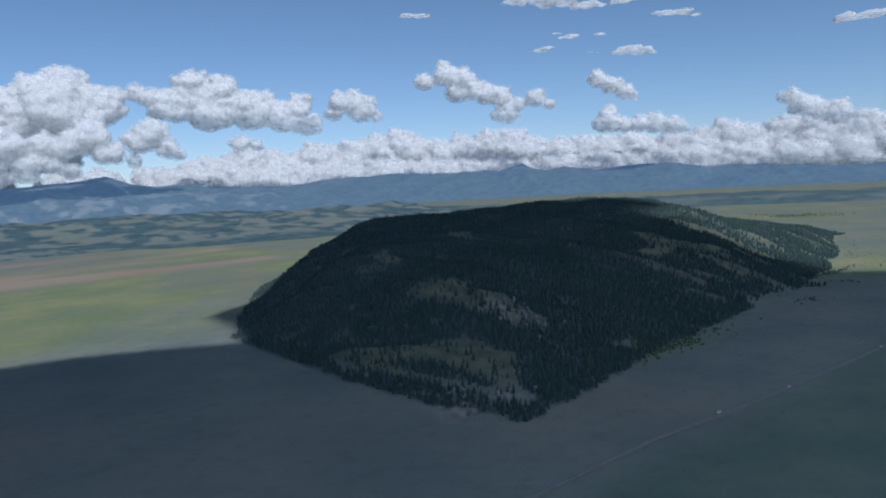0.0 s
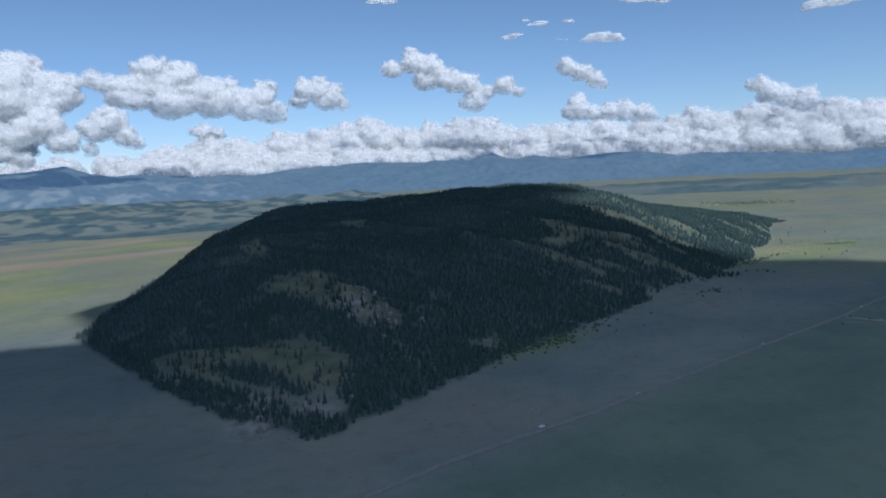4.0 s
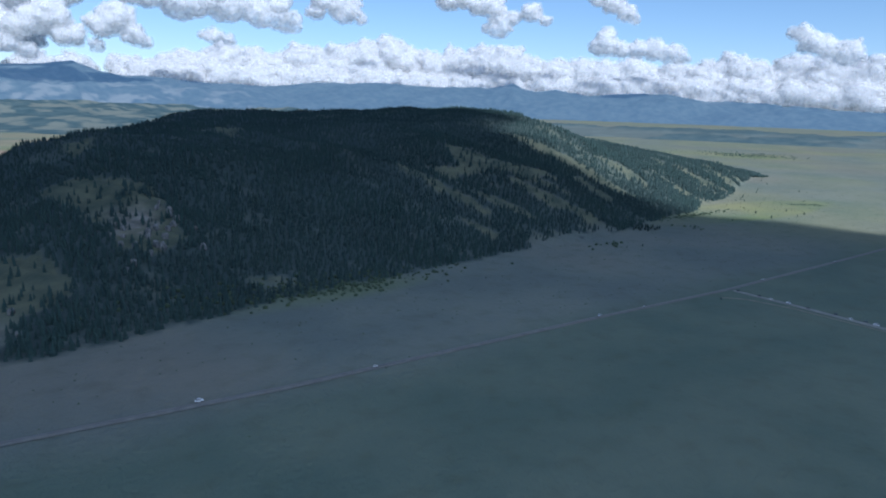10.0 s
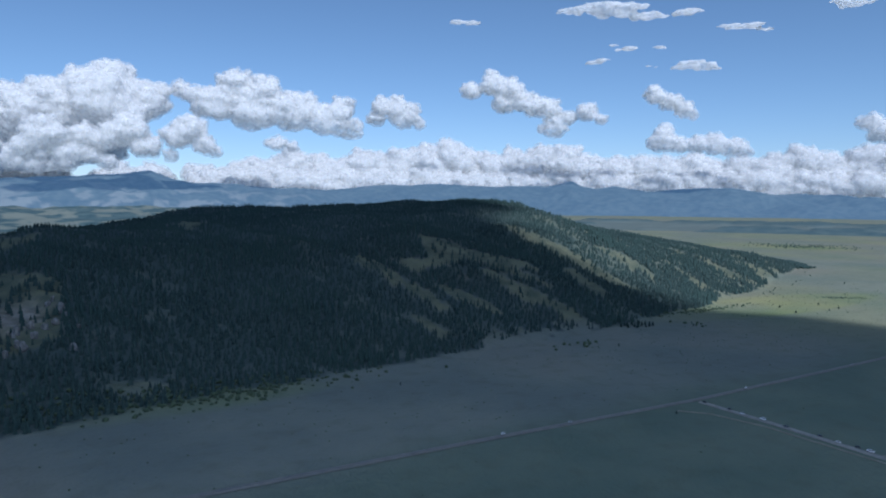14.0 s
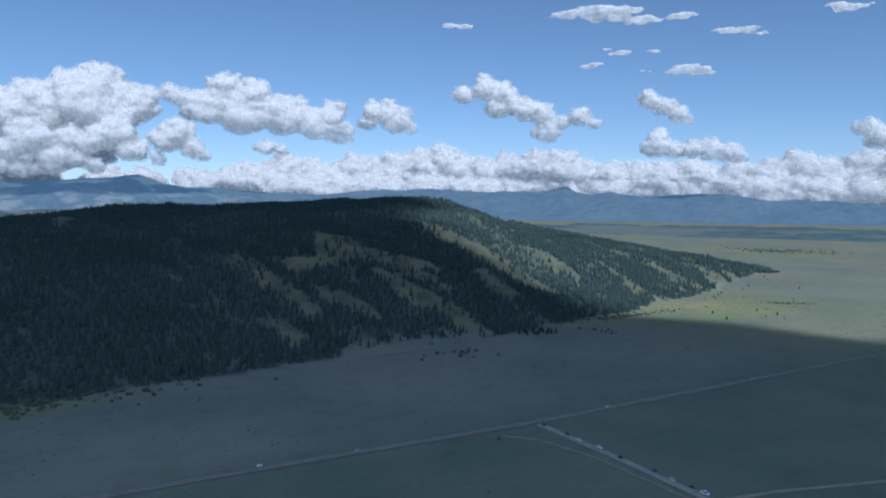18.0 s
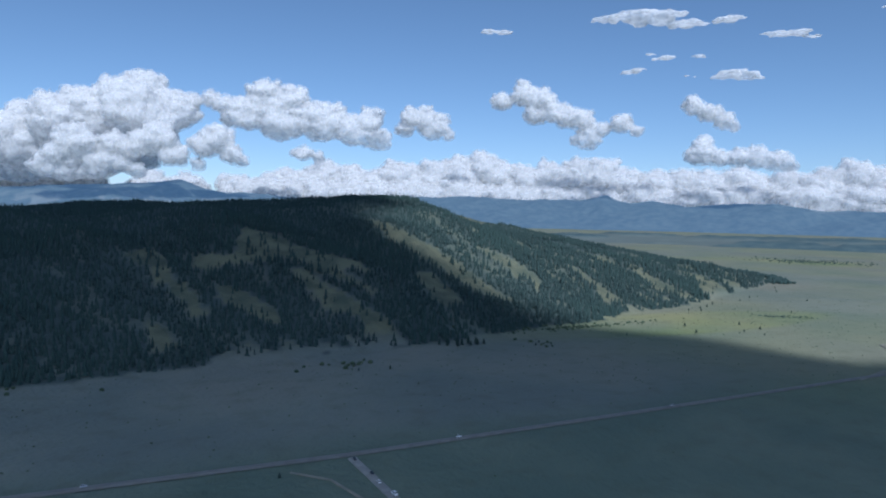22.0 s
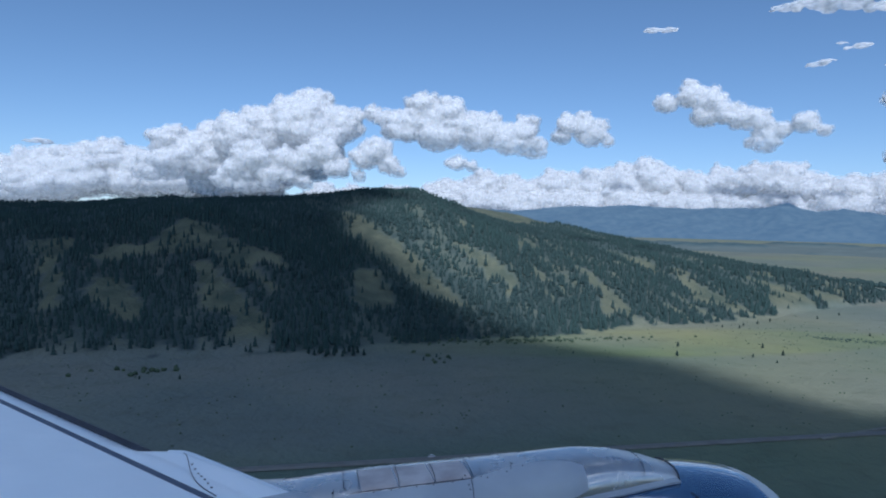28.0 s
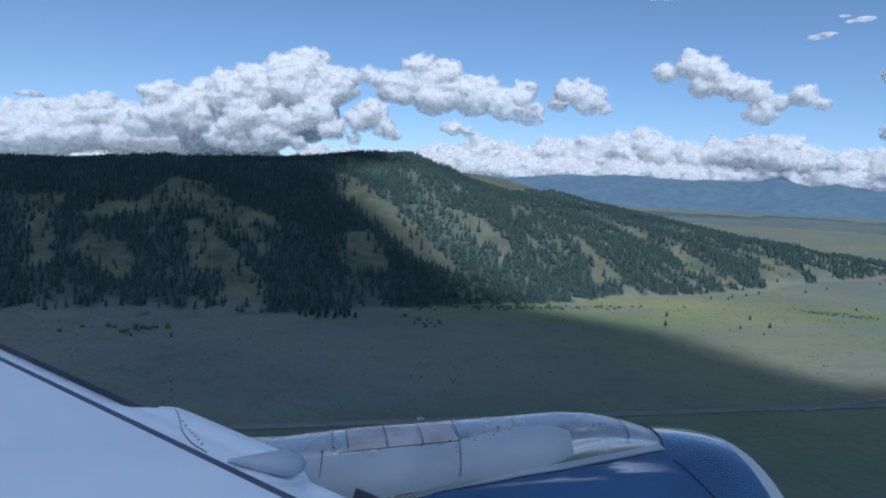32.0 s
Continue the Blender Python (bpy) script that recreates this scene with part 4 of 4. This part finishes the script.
part("exhaust_nozzle", turned([(-1.1, 0.42), (-0.6, 0.56), (0.0, 0.70), (0.36, 0.78), (0.36, 0.72), (-1.1, 0.38), (-1.1, 0.42)]), SILVER, engine, "bare metal exhaust nozzle")
hub = bmesh.new()
bmesh.ops.create_uvsphere(hub, u_segments=24, v_segments=12, radius=0.30)
bmesh.ops.transform(hub, matrix=Matrix.Translation((2.75, AX_Y, AX_Z)) @ Matrix.Diagonal((1.5, 1, 1, 1)), verts=hub.verts)
part("spinner", hub, FAIR, engine)
for k in range(18):
    a = radians(20 * k)
    bm = bmesh.new()
    vs = []
    for r, tw in ((0.27, 0.9), (0.6, 0.7), (0.94, 0.45)):
        for sx in (-1, 1):
            vs.append(bm.verts.new((2.62 + sx * 0.10, AX_Y + r * math.cos(a) - sx * 0.10 * tw * math.sin(a), AX_Z + r * math.sin(a) + sx * 0.10 * tw * math.cos(a))))
    for j in (0, 2):
        bm.faces.new((vs[j], vs[j + 1], vs[j + 3], vs[j + 2]))
    part("fan_blade", bm, FAIR, engine)


# pylon: a rounded back that runs from the cowl to the wing
def pylon_at(x, a, out=0.0):
    """A place on the pylon's skin; a runs from 0 at the inboard foot over the back to 180 at the outboard foot."""
    top = float(np.interp(x, [-1.2, -0.3, 0.05, 0.46, 0.88, 1.32, 1.77, 2.25, 2.49, 2.75, 2.98], [-1.83, -1.89, -1.90, -1.865, -1.845, -1.828, -1.800, -1.762, -1.775, -1.825, -1.90]))
    foot = float(np.interp(x, [-1.2, 0.0, 0.8, 1.45, 2.05, 2.5, 2.98], [-2.55, -2.36, -2.16, -2.085, -2.03, -2.005, -1.985]))
    half = float(np.interp(x, [-1.2, 0.0, 0.8, 1.45, 2.05, 2.5, 2.98], [0.42, 0.46, 0.45, 0.41, 0.35, 0.28, 0.18]))
    c, s = math.cos(radians(a)), math.sin(radians(a))
    flat = 0.62
    y = AX_Y - 0.06 - (half + out) * math.copysign(abs(c) ** flat, c)
    z = foot + (top - foot + out) * abs(s) ** 0.75
    return Vector((x, y, z))


XS = [-1.2 + 4.18 * k / 44 for k in range(45)]
AS = [4 * j for j in range(46)]
bm = capped([[pylon_at(x, a) for a in AS] for x in XS])
pylon = part("pylon", bm, SILVER, engine, "bare aluminium pylon fairing")


def pylon_patch(x0, x1, a0, a1, out, rounded=0.0, rise=0.0):
    rows_of = []
    for k in range(25):
        f = k / 24
        x = x0 + (x1 - x0) * f
        cut = 0.0
        if rounded:
            cut = rounded * (1 - math.sqrt(max(0.0, 1 - max(0.0, (f - 0.78) / 0.22) ** 2)))
        lo, hi = a0 + (a1 - a0) * cut * 0.35, a1 + rise * float(smooth(0.5, 0.8, f)) - (a1 - a0) * cut
        pts = [pylon_at(x, lo + (hi - lo) * j / 10, out) for j in range(11)]
        rows_of.append(pts + [pylon_at(x, lo + (hi - lo) * j / 10, -0.03) for j in range(10, -1, -1)])
    return capped(rows_of)


part("side_panel", pylon_patch(0.15, 2.16, 5, 67, 0.012, 0.4, 17), FAIR, pylon, "pale blue-grey raised side panel")
for x0, x1 in ((0.52, 0.775), (0.785, 1.035), (1.045, 1.31)):
    part("top_panel", pylon_patch(x0, x1, 71, 99, 0.004), TINTED, pylon, "heat-tinted metal access panel")
for x, a0, a1 in ((0.50, 72, 106), (0.78, 69, 102), (1.04, 69, 100), (1.315, 69, 104), (1.27, 12, 66), (0.40, 78, 112), (2.66, 22, 108), (0.30, 40, 78), (1.62, 76, 88)):
    part("panel_seam", ribbon([pylon_at(x + 0.03 * (k / 12), a0 + (a1 - a0) * k / 12, 0.013) for k in range(13)], 0.0045, lambda p: (p - Vector((p.x, AX_Y, AX_Z + 0.9))).normalized()), DARK, pylon)
part("panel_seam", ribbon([pylon_at(0.44 + 0.88 * k / 14, 69, 0.013) for k in range(15)], 0.006, (0, -0.8, 0.6)), DARK, pylon)
for x, a in ((0.32, 74), (0.41, 78), (0.60, 66), (0.72, 66), (0.9, 66), (1.02, 66), (1.16, 66), (1.27, 58), (1.27, 50), (1.28, 22), (1.24, 71), (1.27, 76), (1.38, 70), (1.40, 84), (1.42, 66), (1.55, 88), (1.58, 72), (1.66, 86), (1.72, 79), (1.80, 92), (1.90, 82), (2.02, 84), (2.66, 60)):
    bm = bmesh.new()
    bmesh.ops.create_uvsphere(bm, u_segments=8, v_segments=6, radius=0.006)
    part("fastener", bm, DARK, pylon).location = pylon_at(x, a, 0.012)


def cowl_place(x, deg, out=0.0):
    r = float(np.interp(x, [0.35, 0.7, 1.2, 1.8, 2.4, 2.9, 3.2, 3.4], [1.02, 1.12, 1.2, 1.245, 1.255, 1.25, 1.235, 1.212])) + out
    return Vector((x, AX_Y + r * math.cos(radians(deg)), AX_Z + r * math.sin(radians(deg))))


away = lambda p: (p - Vector((p.x, AX_Y, AX_Z))).normalized()
foot_line = [cowl_place(x, float(np.interp(x, [0.8, 1.45, 2.05, 2.47, 2.95], [114, 112.3, 109.6, 106.6, 102])), 0.006) for x in [0.8 + 2.17 * k / 24 for k in range(25)]]
part("foot_seal", ribbon(foot_line, 0.06, away, 0.018), FAIR, engine, "pale grey sealing strip along the cowl")
part("panel_seam", ribbon([cowl_place(3.0 + 0.02 * k, 108 + 2.2 * k, 0.004) for k in range(16)], 0.008, away), DARK, cowl)
front = [pylon_at(2.975, a, 0.012) for a in range(10, 171, 8)]
part("front_seal", ribbon(front, 0.012, (1, 0, 0.2), 0.012), DARK, engine, "dark seal between pylon and cowl")


# ---------------- single trees, shrubs and vehicles ----------------
def conifer(x, y, tall, seed, label):
    rs = np.random.RandomState(seed)
    root = tagged(new("conifer_tree"), label, "tree", "scattered trees on the valley floor")
    z = float(ground_height(np.array(float(x)), np.array(float(y))))
    root.location = (x, y, z - 0.05)
    bm = bmesh.new()
    bmesh.ops.create_cone(bm, segments=8, radius1=tall * 0.035, radius2=tall * 0.008, depth=tall * 0.9, cap_ends=True)
    bmesh.ops.translate(bm, verts=bm.verts, vec=(0, 0, tall * 0.45))
    part("trunk", bm, MAT_BARK, root)
    cos, tris, base = [], [], 0
    for k in range(260):
        f = rs.rand() ** 0.8
        zc = tall * (0.14 + 0.84 * f)
        reach = tall * 0.29 * (1 - f) ** 0.75 * rs.uniform(0.5, 1.1) + tall * 0.015
        a = rs.uniform(0, 6.28)
        c, s = math.cos(a), math.sin(a)
        w = reach * rs.uniform(0.25, 0.45)
        p = np.array([(0.0, 0.0, zc + reach * 0.25), (c * reach, s * reach, zc - reach * 0.2), (c * reach * 0.55 - s * w, s * reach * 0.55 + c * w, zc - reach * 0.12),
                      (c * reach * 0.55 + s * w, s * reach * 0.55 - c * w, zc - reach * 0.12), (c * reach * 0.5, s * reach * 0.5, zc + reach * 0.18)])
        cos.append(p)
        tris.append(np.array([(0, 2, 4), (2, 1, 4), (1, 3, 4), (3, 0, 4), (0, 3, 2), (1, 2, 3)]) + base)
        base += 5
    crown = new("crown", soup_mesh("crown", np.concatenate(cos), np.concatenate(tris), MAT_NEEDLE))
    crown.parent = root
    return root


for k, (x, y, h) in enumerate([(751, 248, 3.3), (739, 229, 3.3), (783, 225, 3.1), (786, 241, 3.0), (768, 223, 2.2), (812, 292, 2.4), (820, 300, 2.6), (832, 305, 2.6), (845, 312, 2.8), (805, 296, 2.2),
                               (880, 318, 2.6), (905, 330, 2.8), (770, 212, 1.8), (640, 232, 2.6), (646, 238, 2.2), (700, 238, 2.0), (560, 214, 2.4), (548, 216, 1.8), (430, 206, 1.8), (860, 262, 2.4), (930, 300, 3.0), (965, 352, 3.0), (990, 372, 2.8)]):
    conifer(x, y, h * 0.8, 40 + k, "lone dark conifer on the open sagebrush flat")


def shrubs():
    """Sagebrush clumps and small bushes, mostly along the foot of the butte and a thicket."""
    rs = np.random.RandomState(9)
    net, tri = sphere_net(1)
    xs, ys = [], []
    for n, (cx, cy, sx, sy) in ((420, (352, 229, 34, 6)), (160, (690, 268, 30, 3)), (14, (545, 228, 8, 3)), (8, (648, 236, 6, 4)), (900, (620, 190, 260, 40)), (300, (820, 270, 90, 30))):
        xs.append(rs.normal(cx, sx, n))
        ys.append(rs.normal(cy, sy, n))
    x, y = np.concatenate(xs), np.concatenate(ys)
    keep = np.abs(y - 132) > 6
    x, y = x[keep], y[keep]
    big = np.concatenate([np.full(n, s) for n, s in ((420, 0.9), (160, 0.7), (14, 0.9), (8, 0.9), (900, 0.26), (300, 0.3))])[keep] * rs.uniform(0.5, 1.3, len(x))
    z = ground_height(x, y)
    jag = 1 + rs.uniform(-0.3, 0.3, (len(x), len(net)))
    p = net[None] * jag[:, :, None] * big[:, None, None] * np.array([1, 1, 0.85]) + np.stack([x, y, z + big * 0.35], -1)[:, None]
    t = tri[None] + (np.arange(len(x)) * len(net))[:, None, None]
    me = soup_mesh("shrubs", p.reshape(-1, 3), t.reshape(-1, 3), MAT_LEAF)
    tagged(new("shrubs", me), "low green shrubs and sagebrush clumps on the flat", "shrub", kind="stuff")


shrubs()


def make_car_mats():
    out = []
    for name, c in (("white_car_paint", (0.78, 0.79, 0.8)), ("silver_car_paint", (0.5, 0.51, 0.53)), ("dark_car_paint", (0.04, 0.045, 0.06))):
        m = Mat(name, 0.25)
        m.color(m.mix(m.noise(0.5, 3, own=True), c, tuple(v * 0.9 for v in c)))
        m.b.inputs["Coat Weight"].default_value = 0.6
        out.append(m.m)
    g = Mat("car_glass", 0.08)
    g.color((0.02, 0.025, 0.03))
    t = Mat("tyre_rubber", 0.85)
    t.color((0.02, 0.02, 0.02))
    return out, g.m, t.m


CAR_PAINTS, CAR_GLASS, TYRE = make_car_mats()


def box(bm, size, at, taper=1.0):
    made = bmesh.ops.create_cube(bm, size=1)["verts"]
    for v in made:
        k = taper if v.co.z > 0 else 1.0
        v.co = Vector((v.co.x * size[0] * k + at[0], v.co.y * size[1] * k + at[1], v.co.z * size[2] + at[2]))
    bmesh.ops.bevel(bm, geom=[e for e in bm.edges if all(v in made for v in e.verts)], offset=min(size) * 0.12, segments=1, affect="EDGES")


def car(x, y, turn, paint, long, tall, label, kind_word):
    root = tagged(new(kind_word), label, "vehicle", "vehicles on the highway")
    w = long * 0.42
    bm = bmesh.new()
    box(bm, (long, w, tall * 0.5), (0, 0, tall * 0.42))
    part("body", bm, paint, root)
    bm = bmesh.new()
    box(bm, (long * 0.6, w * 0.9, tall * 0.38), (-long * 0.05, 0, tall * 0.82), 0.82)
    part("cabin", bm, CAR_GLASS, root, "dark glazed cabin")
    bm = bmesh.new()
    box(bm, (long * 0.46, w * 0.74, 0.05), (-long * 0.05, 0, tall * 1.02))
    part("roof", bm, paint, root)
    for sx in (-1, 1):
        for sy in (-1, 1):
            bm = bmesh.new()
            bmesh.ops.create_cone(bm, segments=12, radius1=tall * 0.2, radius2=tall * 0.2, depth=long * 0.06, cap_ends=True)
            bmesh.ops.rotate(bm, verts=bm.verts, matrix=Matrix.Rotation(radians(90), 3, "X"))
            bmesh.ops.translate(bm, verts=bm.verts, vec=(sx * long * 0.31, sy * w * 0.46, tall * 0.2))
            part("wheel", bm, TYRE, root)
    z = float(ground_height(np.array(float(x)), np.array(float(y))))
    root.matrix_world = pose(x, y, max(z, 0) + 0.43, 0, 0, turn)
    return root


PAINT_WORD = ("white", "silver", "dark")
for x, y, turn, p, long in [(275, 146.0, -4, 0, 2.2), (328, 140.9, -3, 0, 1.4), (430, 137.4, -4, 0, 1.4), (456, 135.2, -3, 1, 1.4), (545, 131.6, 0, 0, 1.4), (622, 131.2, 0, 1, 1.4)]:
    car(x, y, turn, CAR_PAINTS[p], long, long * 0.4, PAINT_WORD[p] + (" van" if long > 2 else " car") + " driving on the grey highway", "van" if long > 2 else "car")
for k, (y, p, long) in enumerate([(127, 2, 1.4), (117, 2, 1.4), (111.5, 0, 1.4), (104, 0, 1.9), (95.5, 2, 1.4), (84.5, 2, 1.4), (78.5, 0, 1.4), (73, 2, 1.4), (69, 0, 2.0)]):
    car(514.0 + (0.4 if k % 2 else -0.1), y, 90, CAR_PAINTS[p], long, long * 0.4, PAINT_WORD[p] + (" van" if long > 1.8 else " car") + " queueing on the side road", "van" if long > 1.8 else "car")


def thickets():
    """Low dark willows in a line out from the butte's tip, a long dark strip on the far flat, and a cloud-shade streak
    made of tiny bushes.
    """
    rs = np.random.RandomState(12)
    net, tri = sphere_net(1)
    f = rs.rand(420)
    x1, y1 = np.interp(f, [0, 0.35, 1], [1035, 1085, 1131]) + rs.normal(0, 5, 420), np.interp(f, [0, 0.35, 1], [400, 445, 565]) + rs.normal(0, 4, 420)
    x2, y2 = 1390 + 72 * np.clip(rs.normal(0, 0.5, 240), -1, 1), rs.normal(0, 40, 240)
    y2 = y2 + np.interp(x2, [1318, 1462], [640, 590])
    # tiny dark bushes imitate a streak of cloud shadow on the plain
    g = rs.rand(160)
    x3, y3 = 842 + 26 * (g - 0.5), 252 - 14 * (g - 0.5) + rs.normal(0, 4, 160)
    x, y = np.concatenate([x1, x2, x3]), np.concatenate([y1, y2, y3])
    big = np.concatenate([rs.uniform(1.0, 2.4, 420), rs.uniform(0.5, 1.2, 240), rs.uniform(0.12, 0.4, 160)])
    p = net[None] * (1 + rs.uniform(-0.35, 0.35, (len(x), len(net))))[:, :, None] * big[:, None, None] + np.stack([x, y, ground_height(x, y) + big * 0.4], -1)[:, None]
    t = tri[None] + (np.arange(len(x)) * len(net))[:, None, None]
    me = soup_mesh("willows_and_shade_streak", p.reshape(-1, 3), t.reshape(-1, 3), MAT_NEEDLE)
    tagged(new("willows_and_shade_streak", me), "dark willow thickets and a cloud-shade streak of tiny bushes on the flat", "thicket", kind="stuff")


thickets()
for k, (x, y, h) in enumerate([(604, 241, 4.2), (607, 238, 3.6), (610, 243, 4.4), (613, 238, 3.8), (616, 235, 4.0), (612, 234, 3.2), (618, 240, 3.6), (606, 235, 3.4), (609, 237, 4.0), (602, 238, 3.0), (615, 242, 3.8), (620, 236, 3.2), (600, 242, 3.4), (605, 244, 3.6), (617, 245, 3.4)]):
    conifer(x, y + 9, h * 0.9, 140 + k, "dark conifer in a clump at the foot of the butte")
conifer(495, 124, 1.6, 90, "low dark shrubby tree beside the road junction")


# ---------------- rock outcrops on the butte's near end ----------------
def make_rock_mat():
    r = Mat("pale_rock", 0.95)
    r.color(r.mix(r.noise(0.8, 6, (1, 1, 0.4)), (0.10, 0.10, 0.098), (0.24, 0.235, 0.23))).bump(r.noise(0.5, 6), 0.7, 0.25)
    return r.m


MAT_ROCK = make_rock_mat()


def outcrop(x, y, size, seed):
    """A jagged upright rock rib."""
    rs = np.random.RandomState(seed)
    net, tri = NET_SMALL
    sd = rs.rand(3) * 50
    bump = np.array([noise.fractal(Vector(p * 1.6 + sd), 0.5, 2.3, 4) for p in net])
    p = net * (1 + 0.5 * bump)[:, None]
    p = np.sign(p) * np.abs(p) ** 0.75 * np.array([size * rs.uniform(0.45, 0.8), size * rs.uniform(0.5, 0.9), size * rs.uniform(0.9, 1.5)])
    ob = new("rock_outcrop", soup_mesh("rock_outcrop", p, tri, MAT_ROCK))
    z = float(ground_height(np.array(float(x)), np.array(float(y))))
    ob.matrix_world = pose(x, y, z + size * 0.35, rs.uniform(-12, 12), rs.uniform(-12, 12), rs.uniform(0, 360))
    return tagged(ob, "pale grey jagged rock rib on the wooded slope", "rock", "rock ribs on the slope")


for k, (x, y, s) in enumerate([(213, 248, 2.2), (211, 238, 2.6), (203, 222, 2.2), (222, 222, 2.4), (222, 234, 2.0), (199, 305, 2.4), (242, 222, 2.2), (242, 243, 2.0), (209, 245, 3.4), (212, 254, 2.6), (224, 218, 3.0), (224, 229, 2.2), (201, 222, 3.0), (215, 245, 2.4), (230, 212, 2.2), (205, 232, 2.2)]):
    outcrop(x, y, s * 0.75, 300 + k)
for k, (x, y, s) in enumerate([(284, 258, 2.0), (288, 262, 2.2), (316, 308, 2.0), (314, 318, 1.8), (300, 285, 3.2), (317, 311, 2.4), (302, 271, 2.6), (305, 291, 2.2), (287, 278, 2.0), (312, 315, 2.0), (318, 302, 2.8), (310, 290, 2.4), (300, 274, 2.6), (292, 275, 2.2), (292, 296, 1.8), (319, 270, 2.4), (299, 283, 2.0), (306, 281, 2.4), (314, 296, 2.2), (296, 268, 2.0), (290, 287, 1.8), (322, 290, 2.0)]):
    outcrop(x, y, s * 0.75, 340 + k)
